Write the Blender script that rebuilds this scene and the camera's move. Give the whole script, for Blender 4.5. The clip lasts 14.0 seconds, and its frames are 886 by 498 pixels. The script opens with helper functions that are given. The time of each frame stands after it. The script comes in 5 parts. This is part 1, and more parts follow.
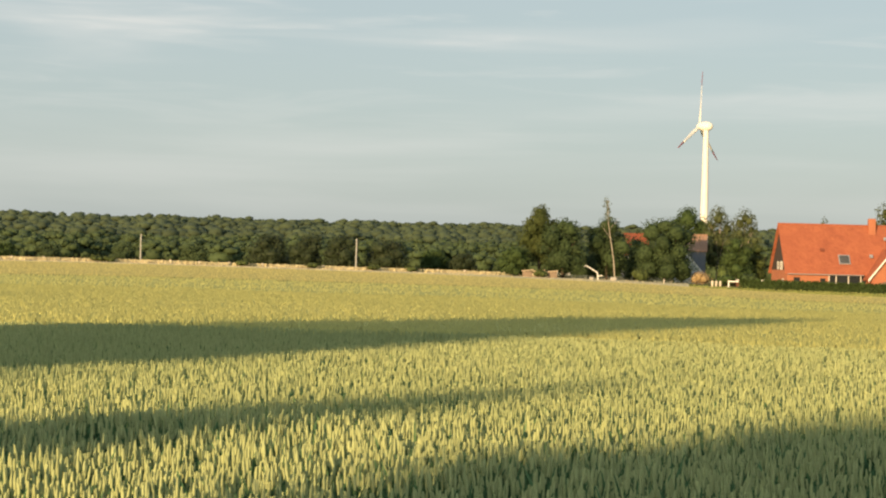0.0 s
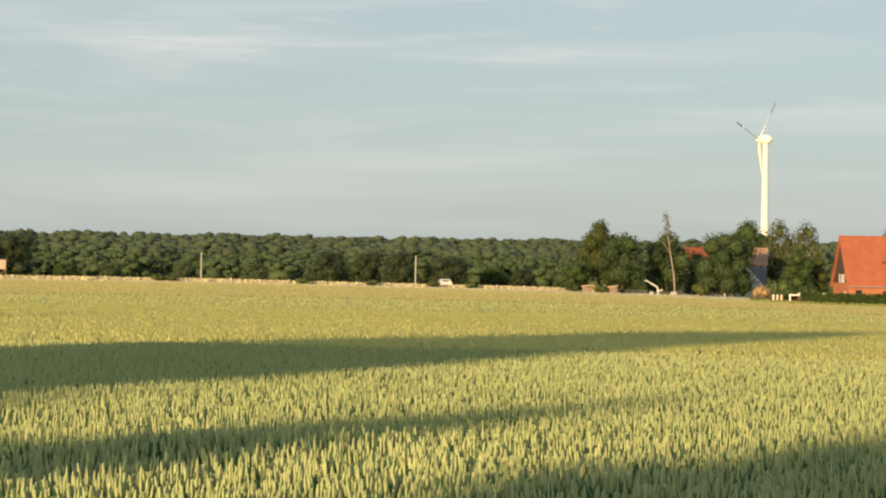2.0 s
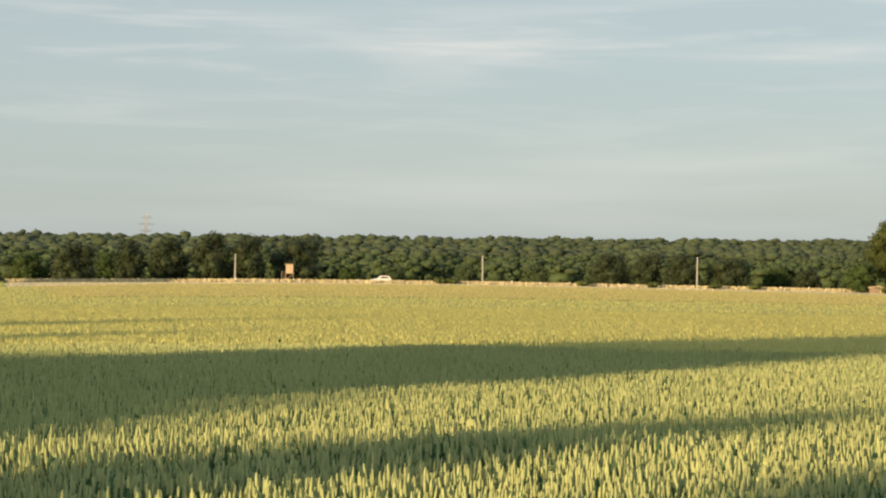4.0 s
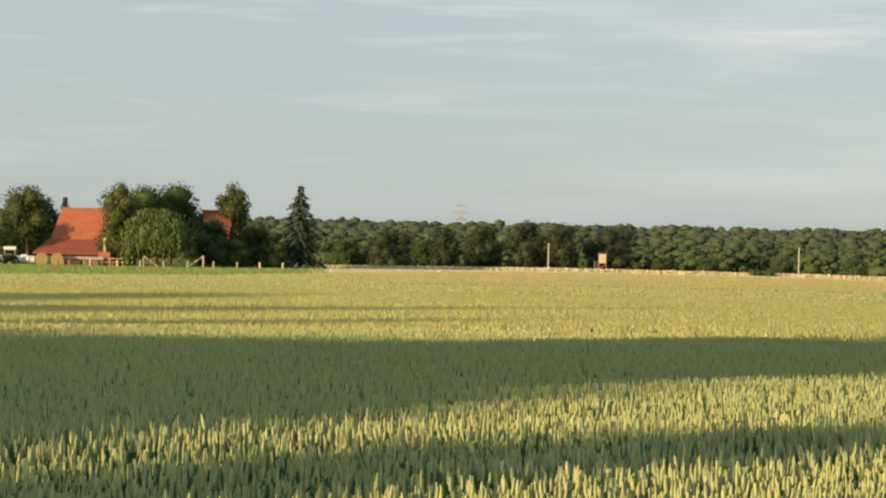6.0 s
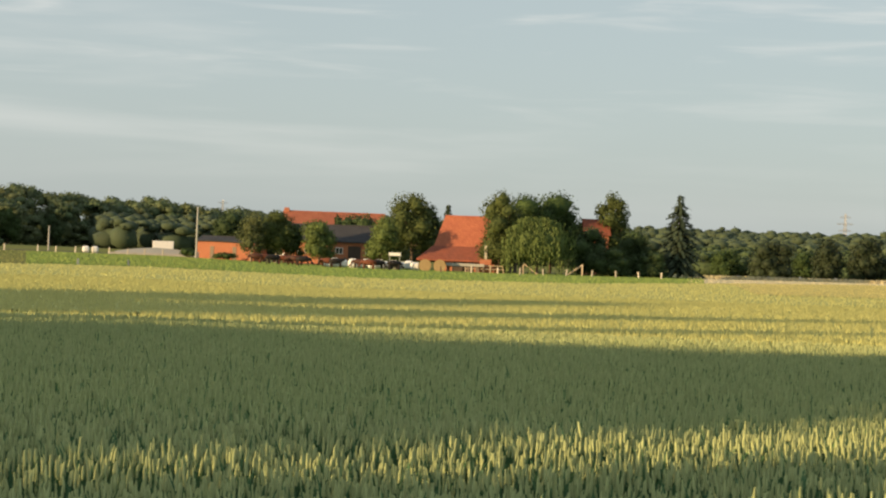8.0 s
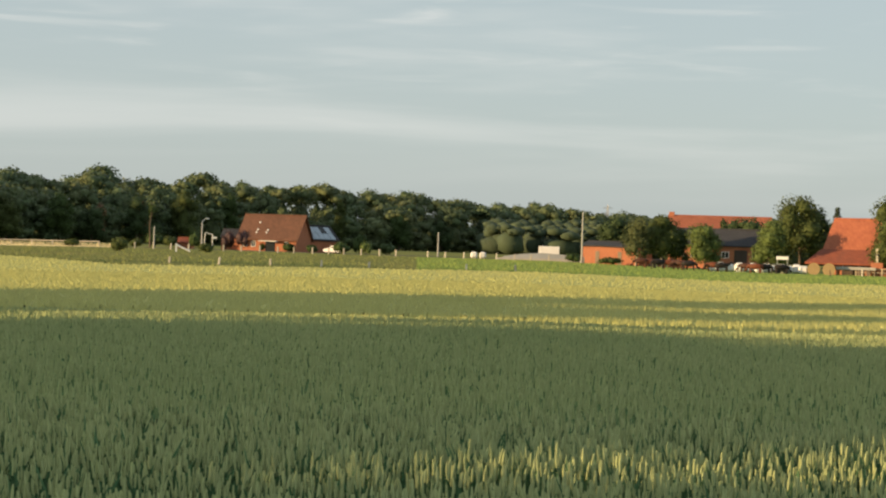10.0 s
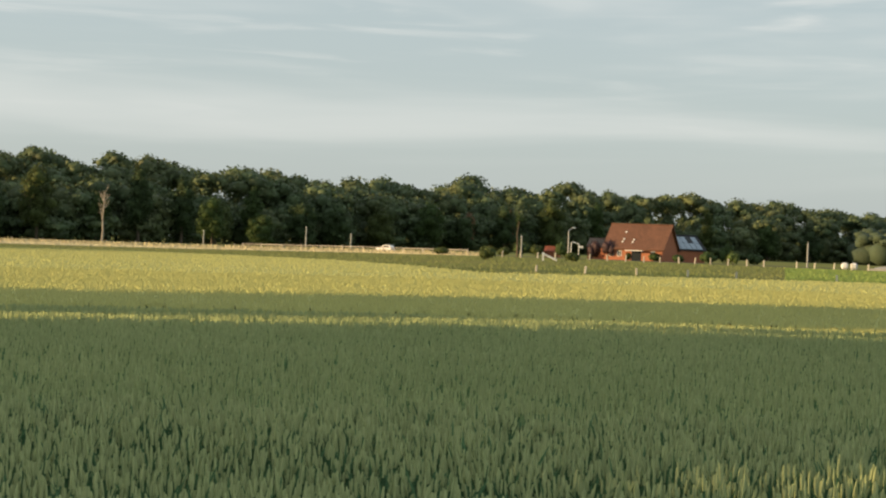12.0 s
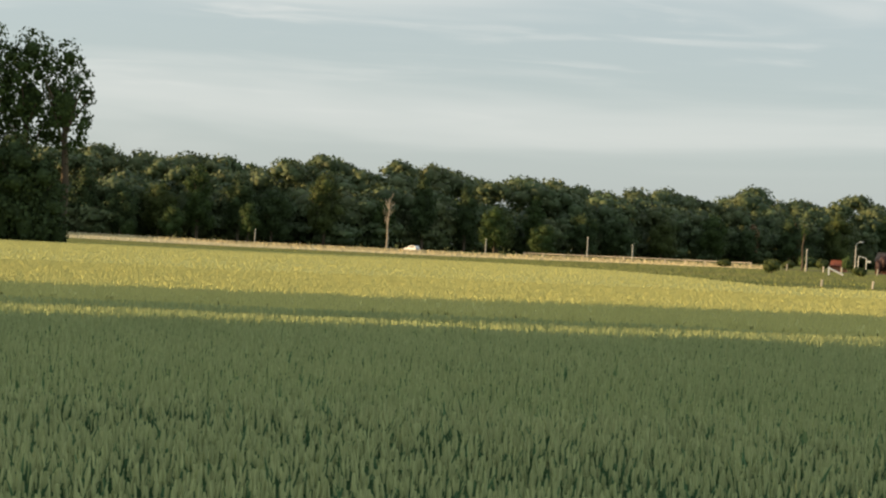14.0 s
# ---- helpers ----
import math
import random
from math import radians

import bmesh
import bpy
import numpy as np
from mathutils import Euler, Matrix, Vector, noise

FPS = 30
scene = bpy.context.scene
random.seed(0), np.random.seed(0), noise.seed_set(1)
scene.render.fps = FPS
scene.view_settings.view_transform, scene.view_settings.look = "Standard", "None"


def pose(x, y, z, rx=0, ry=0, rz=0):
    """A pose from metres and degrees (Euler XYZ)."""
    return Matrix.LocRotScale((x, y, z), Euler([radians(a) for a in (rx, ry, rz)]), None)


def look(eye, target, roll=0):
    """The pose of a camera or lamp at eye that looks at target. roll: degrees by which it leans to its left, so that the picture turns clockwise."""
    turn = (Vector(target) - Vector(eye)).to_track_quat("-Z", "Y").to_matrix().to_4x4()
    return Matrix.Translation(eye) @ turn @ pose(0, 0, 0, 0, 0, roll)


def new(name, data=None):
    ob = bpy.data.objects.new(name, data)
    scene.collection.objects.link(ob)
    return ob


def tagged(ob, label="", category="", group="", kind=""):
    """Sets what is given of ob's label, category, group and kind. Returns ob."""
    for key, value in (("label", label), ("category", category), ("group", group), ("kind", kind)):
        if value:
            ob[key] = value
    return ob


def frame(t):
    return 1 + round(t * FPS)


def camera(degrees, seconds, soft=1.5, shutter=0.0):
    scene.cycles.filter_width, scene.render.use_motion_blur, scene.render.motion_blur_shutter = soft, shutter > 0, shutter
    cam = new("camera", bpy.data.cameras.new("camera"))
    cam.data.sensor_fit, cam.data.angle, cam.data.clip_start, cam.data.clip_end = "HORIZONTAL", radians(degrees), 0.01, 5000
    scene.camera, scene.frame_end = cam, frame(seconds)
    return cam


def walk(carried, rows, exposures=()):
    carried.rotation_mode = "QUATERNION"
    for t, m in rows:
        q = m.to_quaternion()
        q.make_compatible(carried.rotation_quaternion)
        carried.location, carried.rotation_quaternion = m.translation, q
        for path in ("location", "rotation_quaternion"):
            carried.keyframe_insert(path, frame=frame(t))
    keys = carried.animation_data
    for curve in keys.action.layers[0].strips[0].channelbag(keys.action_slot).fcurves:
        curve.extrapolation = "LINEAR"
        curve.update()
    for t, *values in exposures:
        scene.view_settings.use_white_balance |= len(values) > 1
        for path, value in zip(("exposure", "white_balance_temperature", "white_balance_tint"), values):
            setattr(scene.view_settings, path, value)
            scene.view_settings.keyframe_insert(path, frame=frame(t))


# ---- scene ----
cam = camera(26.6, 14.0, soft=2.2)
EYE = 1.98
TURNS = [  # seconds, turn to the left, look up, lean
    (0.0, 0.00, 0.39, -1.40), (0.5, 0.37, 0.49, -1.36), (1.0, 0.49, 0.55, -1.34), (1.5, 0.57, 0.53, -1.18),
    (2.0, 1.82, 0.85, -0.90), (2.5, 4.89, 0.84, -0.46), (3.0, 7.18, 0.81, -0.61), (3.2, 7.68, 0.90, -0.60),
    (5.3, 16.25, 0.26, -1.19), (5.5, 17.15, 0.24, -1.34), (6.0, 19.92, 0.34, -1.37), (6.5, 23.14, 0.28, -1.39),
    (7.0, 25.95, 0.25, -1.56), (7.2, 27.26, 0.21, -1.70), (9.3, 38.40, 0.19, -1.90), (9.5, 39.92, 0.07, -1.69),
    (10.0, 43.20, 0.00, -1.82), (10.5, 45.96, 0.11, -1.89), (11.0, 48.79, 0.26, -1.95), (11.5, 51.56, 0.16, -2.08),
    (12.0, 54.36, -0.10, -2.17), (12.5, 56.46, -0.21, -2.46), (13.0, 58.69, -0.19, -2.74), (13.5, 60.95, -0.29, -2.91),
    (14.0, 62.95, -0.18, -3.06),
]
walk(cam, [(t, pose(0, 0, EYE, 0, 0, yaw) @ pose(0, 0, 0, pitch) @ pose(0, 0, 0, 0, roll) @ pose(0, 0, 0, 90)) for t, yaw, pitch, roll in TURNS],
     exposures=[(0.0, 0.0), (7.0, 0.03), (14.0, 0.14)])

# ---------------------------------------------------------------- light
SUN_AZ, SUN_EL = 151.5, 9.0        # degrees to the left of +y, and above the horizon
SUNWARD = Vector((-math.sin(radians(SUN_AZ)) * math.cos(radians(SUN_EL)), math.cos(radians(SUN_AZ)) * math.cos(radians(SUN_EL)), math.sin(radians(SUN_EL))))
sun_data = bpy.data.lights.new("sun", "SUN")
sun_data.energy, sun_data.angle, sun_data.color = 7.2, radians(0.5), (1.0, 0.69, 0.355)
sun = new("sun", sun_data)
sun.matrix_world = look((0, 0, 60), Vector((0, 0, 60)) - SUNWARD)

world = bpy.data.worlds.new("sky")
scene.world = world
world.use_nodes = True
nt = world.node_tree
nt.nodes.clear()
w_out = nt.nodes.new("ShaderNodeOutputWorld")
w_bg = nt.nodes.new("ShaderNodeBackground")
w_sky = nt.nodes.new("ShaderNodeTexSky")
w_sky.sky_type, w_sky.sun_disc = "NISHITA", False
w_sky.sun_elevation, w_sky.sun_rotation = radians(SUN_EL), radians(-SUN_AZ)
w_sky.air_density, w_sky.dust_density, w_sky.ozone_density = 1.0, 1.5, 1.5
w_bg.inputs["Strength"].default_value = 0.15
w_co = nt.nodes.new("ShaderNodeTexCoord")
w_sep = nt.nodes.new("ShaderNodeSeparateXYZ")
nt.links.new(w_co.outputs["Generated"], w_sep.inputs[0])


def w_math(op, a, b=0.0, clamp=False):
    n = nt.nodes.new("ShaderNodeMath")
    n.operation, n.use_clamp = op, clamp
    for k, v in enumerate((a, b)):
        if isinstance(v, (int, float)):
            n.inputs[k].default_value = v
        else:
            nt.links.new(v, n.inputs[k])
    return n.outputs[0]


# thin high clouds: noise drawn out along the horizon
w_az = w_math("ARCTAN2", w_sep.outputs["X"], w_sep.outputs["Y"])


def cloud_layer(sx, sz, off, lo, hi, detail, rough):
    comb = nt.nodes.new("ShaderNodeCombineXYZ")
    nt.links.new(w_math("MULTIPLY", w_az, sx), comb.inputs[0])
    nt.links.new(w_math("MULTIPLY", w_sep.outputs["Z"], sz), comb.inputs[1])
    comb.inputs[2].default_value = off
    n = nt.nodes.new("ShaderNodeTexNoise")
    n.inputs["Scale"].default_value, n.inputs["Detail"].default_value, n.inputs["Roughness"].default_value = 1.0, detail, rough
    n.inputs["Distortion"].default_value = 0.5
    nt.links.new(comb.outputs[0], n.inputs["Vector"])
    r = nt.nodes.new("ShaderNodeMapRange")
    r.interpolation_type = "SMOOTHSTEP"
    r.inputs["From Min"].default_value, r.inputs["From Max"].default_value = lo, hi
    nt.links.new(n.outputs["Fac"], r.inputs["Value"])
    return r.outputs["Result"]


veil = cloud_layer(2.6, 26.0, 3.1, 0.44, 0.74, 4.0, 0.5)
wisps = cloud_layer(9.0, 95.0, 7.7, 0.50, 0.78, 5.0, 0.55)
high = nt.nodes.new("ShaderNodeMapRange")
high.inputs["From Min"].default_value, high.inputs["From Max"].default_value = 0.05, 0.12
nt.links.new(w_sep.outputs["Z"], high.inputs["Value"])
low = nt.nodes.new("ShaderNodeMapRange")
low.inputs["From Min"].default_value, low.inputs["From Max"].default_value = 0.015, 0.10
low.inputs["To Min"].default_value = 0.25
nt.links.new(w_sep.outputs["Z"], low.inputs["Value"])
amount = w_math("ADD", w_math("MULTIPLY", w_math("MULTIPLY", wisps, high.outputs["Result"]), 0.4), w_math("MULTIPLY", w_math("MULTIPLY", veil, low.outputs["Result"]), 0.55), True)
w_mix = nt.nodes.new("ShaderNodeMix")
w_mix.data_type = "RGBA"
w_flat = nt.nodes.new("ShaderNodeMix")
w_flat.data_type = "RGBA"
w_flat.inputs["Factor"].default_value = 0.7
w_flat.inputs["B"].default_value = (3.52, 3.98, 4.12, 1)
nt.links.new(w_sky.outputs["Color"], w_flat.inputs["A"])
nt.links.new(amount, w_mix.inputs["Factor"])
nt.links.new(w_flat.outputs["Result"], w_mix.inputs["A"])
w_mix.inputs["B"].default_value = (5.45, 5.4, 5.1, 1)
nt.links.new(w_mix.outputs["Result"], w_bg.inputs["Color"])
nt.links.new(w_bg.outputs[0], w_out.inputs[0])


# ---------------------------------------------------------------- materials
def material(name, colour, second=None, rough=0.8, scale=3.0, fine=30.0, bump=0.3, island=0.0, each=0.0, metal=0.0, contrast=(0.35, 0.7), stretch=(1, 1, 1), sheen=0.0, spec=0.25):
    """Two colours mixed by a coarse and a fine noise, with relief; island or each: spread of brightness from piece to piece."""
    m = bpy.data.materials.new(name)
    m.use_nodes = True
    t = m.node_tree
    b = t.nodes["Principled BSDF"]
    b.inputs["Roughness"].default_value, b.inputs["Metallic"].default_value = rough, metal
    b.inputs["Specular IOR Level"].default_value = spec
    second = second or tuple(0.7 * c for c in colour)
    co = t.nodes.new("ShaderNodeTexCoord")
    mp = t.nodes.new("ShaderNodeMapping")
    mp.inputs["Scale"].default_value = stretch
    t.links.new(co.outputs["Object"], mp.inputs[0])
    n1, n2 = t.nodes.new("ShaderNodeTexNoise"), t.nodes.new("ShaderNodeTexNoise")
    n1.inputs["Scale"].default_value, n1.inputs["Detail"].default_value = scale, 4
    n2.inputs["Scale"].default_value, n2.inputs["Detail"].default_value = fine, 3
    for n in (n1, n2):
        t.links.new(mp.outputs[0], n.inputs["Vector"])
    add = t.nodes.new("ShaderNodeMath")
    add.operation = "MULTIPLY_ADD"
    add.inputs[1].default_value = 0.4
    t.links.new(n2.outputs["Fac"], add.inputs[0])
    half = t.nodes.new("ShaderNodeMath")
    half.operation = "MULTIPLY"
    half.inputs[1].default_value = 0.6
    t.links.new(n1.outputs["Fac"], half.inputs[0])
    t.links.new(half.outputs[0], add.inputs[2])
    mr = t.nodes.new("ShaderNodeMapRange")
    mr.inputs["From Min"].default_value, mr.inputs["From Max"].default_value = contrast
    t.links.new(add.outputs[0], mr.inputs["Value"])
    mix = t.nodes.new("ShaderNodeMix")
    mix.data_type = "RGBA"
    mix.inputs["A"].default_value, mix.inputs["B"].default_value = (*colour, 1), (*second, 1)
    t.links.new(mr.outputs["Result"], mix.inputs["Factor"])
    out = mix.outputs["Result"]
    if island or each:
        if island:
            src = t.nodes.new("ShaderNodeNewGeometry").outputs["Random Per Island"]
        else:
            src = t.nodes.new("ShaderNodeObjectInfo").outputs["Random"]
        rg = t.nodes.new("ShaderNodeMapRange")
        amt = island or each
        rg.inputs["To Min"].default_value, rg.inputs["To Max"].default_value = 1 - amt, 1 + amt
        t.links.new(src, rg.inputs["Value"])
        hs = t.nodes.new("ShaderNodeHueSaturation")
        t.links.new(rg.outputs["Result"], hs.inputs["Value"])
        t.links.new(out, hs.inputs["Color"])
        out = hs.outputs["Color"]
    t.links.new(out, b.inputs["Base Color"])
    if bump:
        bp = t.nodes.new("ShaderNodeBump")
        bp.inputs["Strength"].default_value, bp.inputs["Distance"].default_value = bump, 0.05
        t.links.new(add.outputs[0], bp.inputs["Height"])
        t.links.new(bp.outputs[0], b.inputs["Normal"])
    if sheen:
        tr = t.nodes.new("ShaderNodeBsdfTranslucent")
        t.links.new(out, tr.inputs["Color"])
        ms = t.nodes.new("ShaderNodeMixShader")
        ms.inputs[0].default_value = sheen
        t.links.new(b.outputs[0], ms.inputs[1])
        t.links.new(tr.outputs[0], ms.inputs[2])
        t.links.new(ms.outputs[0], t.nodes["Material Output"].inputs["Surface"])
    return m


def masonry(name, colour, second, mortar, width, height, bump=0.4, offset=0.5, rough=0.85):
    """Courses of bricks or roof tiles too small to tell apart, by the object's own x+y and z."""
    m = material(name, colour, second, rough, 0.5, 6.0, 0.0)
    t = m.node_tree
    b = t.nodes["Principled BSDF"]
    src = b.inputs["Base Color"].links[0].from_socket
    co = t.nodes.new("ShaderNodeTexCoord")
    sp, cb = t.nodes.new("ShaderNodeSeparateXYZ"), t.nodes.new("ShaderNodeCombineXYZ")
    t.links.new(co.outputs["Object"], sp.inputs[0])
    ad = t.nodes.new("ShaderNodeMath")
    t.links.new(sp.outputs[0], ad.inputs[0])
    t.links.new(sp.outputs[1], ad.inputs[1])
    t.links.new(ad.outputs[0], cb.inputs[0])
    t.links.new(sp.outputs[2], cb.inputs[1])
    br = t.nodes.new("ShaderNodeTexBrick")
    br.inputs["Scale"].default_value, br.inputs["Brick Width"].default_value, br.inputs["Row Height"].default_value = 1.0, width, height
    br.inputs["Mortar Size"].default_value = 0.012
    br.offset = offset
    br.inputs["Color1"].default_value, br.inputs["Color2"].default_value, br.inputs["Mortar"].default_value = (1, 1, 1, 1), (0.8, 0.8, 0.8, 1), (*mortar, 1)
    t.links.new(cb.outputs[0], br.inputs["Vector"])
    mx = t.nodes.new("ShaderNodeMix")
    mx.data_type, mx.blend_type = "RGBA", "MULTIPLY"
    mx.inputs["Factor"].default_value = 1.0
    t.links.new(src, mx.inputs["A"])
    t.links.new(br.outputs["Color"], mx.inputs["B"])
    t.links.new(mx.outputs["Result"], b.inputs["Base Color"])
    bp = t.nodes.new("ShaderNodeBump")
    bp.inputs["Strength"].default_value, bp.inputs["Distance"].default_value = bump, 0.03
    t.links.new(br.outputs["Color"], bp.inputs["Height"])
    t.links.new(bp.outputs[0], b.inputs["Normal"])
    return m


M_EAR = material("wheat_ear", (0.485, 0.53, 0.25), (0.415, 0.47, 0.22), 0.75, 0.35, 9.0, 0.0, island=0.13, sheen=0.15, spec=0.0)
# far copy of the ear colour, brightened and yellowed for the sunlit crop
M_EARSUN = material("sunlit_wheat_ear", (0.65, 0.64, 0.24), (0.60, 0.60, 0.22), 0.75, 0.2, 5.0, 0.0, island=0.04, sheen=0.25, spec=0.0)
M_RIPE = material("ripe_wheat_ear", (0.72, 0.625, 0.235), (0.66, 0.585, 0.22), 0.75, 0.2, 5.0, 0.0, island=0.07, sheen=0.15, spec=0.0)
M_BLADE = material("wheat_leaf", (0.085, 0.175, 0.085), (0.12, 0.205, 0.095), 0.6, 0.5, 9.0, 0.0, island=0.3, sheen=0.25, spec=0.0)
# leaf-layer green darkened to stand in for shade between the stalks
M_GAPSHADE = material("wheat_gap_shade", (0.06, 0.10, 0.04), (0.10, 0.14, 0.055), 0.9, 2.0, 14.0, 1.0, spec=0.0)
# near copy of the tops, its green darkened as shade among the ears
M_SHADETOPS = material("wheat_tops", (0.165, 0.22, 0.09), (0.13, 0.185, 0.076), 0.85, 0.25, 5.0, 1.0, spec=0.0)
# far copy of the tops, lightened because that stretch lies mostly in sun
M_SUNTOPS = material("sunlit_far_tops", (0.48, 0.47, 0.18), (0.42, 0.42, 0.16), 0.85, 0.25, 5.0, 1.0, spec=0.0)
M_RIPETOPS = material("ripe_wheat_tops", (0.56, 0.48, 0.18), (0.50, 0.44, 0.165), 0.85, 0.25, 5.0, 1.0, spec=0.0)
M_SOIL = material("meadow", (0.16, 0.19, 0.065), (0.24, 0.22, 0.09), 0.95, 0.05, 1.2, 0.6, spec=0.0)
M_PASTURE = material("pasture_grass", (0.20, 0.28, 0.075), (0.25, 0.31, 0.09), 0.9, 0.15, 3.0, 0.5, island=0.1, spec=0.0)
M_DRY = material("dry_grass", (0.60, 0.53, 0.34), (0.50, 0.44, 0.26), 0.95, 0.2, 3.0, 0.5, island=0.25, spec=0.0)
M_VERGE = material("verge_grass", (0.17, 0.21, 0.065), (0.26, 0.26, 0.10), 0.95, 0.2, 3.0, 0.5, island=0.25, spec=0.0)
M_ASPHALT = material("asphalt", (0.06, 0.06, 0.058), (0.045, 0.045, 0.045), 0.85, 0.3, 20.0, 0.3)
M_LEAF = material("leaf", (0.064, 0.098, 0.032), (0.046, 0.074, 0.025), 0.65, 0.25, 2.0, 0.0, island=0.35, sheen=0.2, spec=0.1)
M_OLIVE = material("olive_leaf", (0.086, 0.106, 0.034), (0.058, 0.080, 0.027), 0.65, 0.25, 2.0, 0.0, island=0.35, sheen=0.2, spec=0.1)
M_DARK = material("dark_leaf", (0.056, 0.084, 0.034), (0.040, 0.062, 0.026), 0.65, 0.25, 2.0, 0.0, island=0.35, sheen=0.15, spec=0.1)
M_LIGHT = material("light_leaf", (0.120, 0.160, 0.050), (0.085, 0.120, 0.038), 0.65, 0.25, 2.0, 0.0, island=0.3, sheen=0.2, spec=0.1)
M_BIRCHLEAF = material("birch_leaf", (0.105, 0.122, 0.052), (0.072, 0.092, 0.038), 0.65, 0.25, 2.0, 0.0, island=0.35, sheen=0.2, spec=0.1)
# both leaf colours lifted by a quarter to stand in for haze
M_DARKWOOD_LEAF = material("wood_leaf", (0.076, 0.112, 0.050), (0.112, 0.132, 0.055), 0.65, 0.05, 0.6, 0.0, island=0.3, contrast=(0.42, 0.62), sheen=0.15)
M_THICKET = material("thicket_leaf", (0.040, 0.056, 0.024), (0.030, 0.044, 0.019), 0.65, 0.25, 2.0, 0.0, island=0.3, sheen=0.15)
M_NEEDLE = material("spruce_needles", (0.045, 0.065, 0.035), (0.03, 0.045, 0.025), 0.7, 0.4, 3.0, 0.0, island=0.3)
M_PURPLE = material("copper_leaf", (0.065, 0.035, 0.035), (0.05, 0.03, 0.03), 0.65, 0.4, 3.0, 0.0, island=0.3)
M_RUST = material("withered_leaf", (0.22, 0.12, 0.06), (0.15, 0.09, 0.05), 0.8, 0.4, 3.0, 0.0, island=0.3)
M_FAR = material("far_wood", (0.062, 0.086, 0.044), (0.040, 0.058, 0.032), 0.8, 0.012, 0.2, 0.0, island=0.15)
M_MID = material("far_scrub", (0.058, 0.086, 0.034), (0.040, 0.062, 0.026), 0.8, 0.03, 0.4, 0.0, island=0.18)
M_BARK = material("bark", (0.13, 0.10, 0.07), (0.07, 0.055, 0.04), 0.9, 1.5, 15.0, 0.6)
M_PALEBARK = material("pale_bark", (0.42, 0.37, 0.30), (0.25, 0.21, 0.17), 0.9, 1.5, 12.0, 0.5)
M_BRICK = masonry("red_brick", (0.50, 0.20, 0.11), (0.40, 0.15, 0.085), (0.75, 0.72, 0.66), 0.26, 0.083)
M_TILE = masonry("red_roof_tiles", (0.44, 0.145, 0.072), (0.33, 0.10, 0.055), (0.55, 0.5, 0.5), 0.3, 0.34, 0.6, 0.0)
M_OLDTILE = masonry("old_roof_tiles", (0.30, 0.085, 0.045), (0.20, 0.07, 0.045), (0.5, 0.5, 0.5), 0.3, 0.34, 0.6, 0.0)
M_BROWNTILE = masonry("brown_roof_tiles", (0.19, 0.09, 0.055), (0.14, 0.07, 0.045), (0.5, 0.5, 0.5), 0.3, 0.34, 0.6, 0.0)
M_TANTILE = masonry("pale_roof_tiles", (0.40, 0.25, 0.17), (0.32, 0.20, 0.14), (0.5, 0.5, 0.5), 0.3, 0.34, 0.5, 0.0)
M_SLATE = masonry("dark_roof_tiles", (0.045, 0.045, 0.05), (0.06, 0.06, 0.065), (0.5, 0.5, 0.5), 0.3, 0.34, 0.5, 0.0)
M_WHITE = material("white_paint", (0.80, 0.79, 0.75), (0.70, 0.69, 0.65), 0.5, 0.6, 8.0, 0.05)
M_TURBINE = material("turbine_paint", (0.80, 0.78, 0.72), (0.76, 0.74, 0.69), 0.4, 0.06, 0.5, 0.0)
M_REDPAINT = material("red_paint", (0.30, 0.035, 0.03), (0.26, 0.03, 0.03), 0.5, 0.5, 3.0, 0.0)
M_WOOD = material("weathered_wood", (0.26, 0.20, 0.14), (0.17, 0.13, 0.10), 0.85, 1.5, 18.0, 0.4, stretch=(1, 1, 0.2))
M_POLE = material("grey_weathered_pole", (0.40, 0.40, 0.37), (0.31, 0.31, 0.29), 0.85, 1.5, 18.0, 0.3, stretch=(1, 1, 0.2))
M_PALEWOOD = material("pale_wood", (0.52, 0.42, 0.30), (0.42, 0.33, 0.23), 0.8, 1.5, 18.0, 0.3, stretch=(1, 1, 0.2))
M_DARKWOOD = material("dark_boards", (0.075, 0.055, 0.045), (0.05, 0.038, 0.03), 0.8, 1.2, 16.0, 0.5, stretch=(1, 1, 0.15))
M_POST = material("bleached_post", (0.62, 0.56, 0.46), (0.48, 0.42, 0.33), 0.85, 1.0, 10.0, 0.3, each=0.25)
M_STEEL = material("galvanised_steel", (0.50, 0.50, 0.49), (0.42, 0.42, 0.42), 0.45, 1.0, 8.0, 0.05, metal=0.6)
M_GREY = material("grey_render", (0.19, 0.21, 0.24), (0.16, 0.18, 0.21), 0.9, 0.6, 10.0, 0.2)
M_PALEGREY = material("pale_grey_render", (0.46, 0.50, 0.54), (0.40, 0.44, 0.48), 0.9, 0.6, 10.0, 0.2)
M_CONCRETE = material("concrete", (0.42, 0.40, 0.36), (0.34, 0.32, 0.29), 0.9, 0.8, 10.0, 0.3)
M_TARP = material("grey_sheeting", (0.36, 0.38, 0.40), (0.28, 0.30, 0.32), 0.4, 0.4, 5.0, 0.1)
# panel blue lightened, the sky's reflection put into its colour
M_SOLAR = material("solar_panel", (0.34, 0.40, 0.46), (0.28, 0.34, 0.40), 0.2, 0.3, 3.0, 0.0)
M_WRAP = material("bale_wrap", (0.74, 0.74, 0.72), (0.62, 0.63, 0.61), 0.35, 1.2, 8.0, 0.3)
M_STRAW = material("straw", (0.36, 0.26, 0.13), (0.28, 0.20, 0.10), 0.95, 2.0, 25.0, 0.8)
M_BLACKCOW = material("black_hide", (0.018, 0.015, 0.014), (0.03, 0.024, 0.02), 0.6, 1.5, 10.0, 0.1)
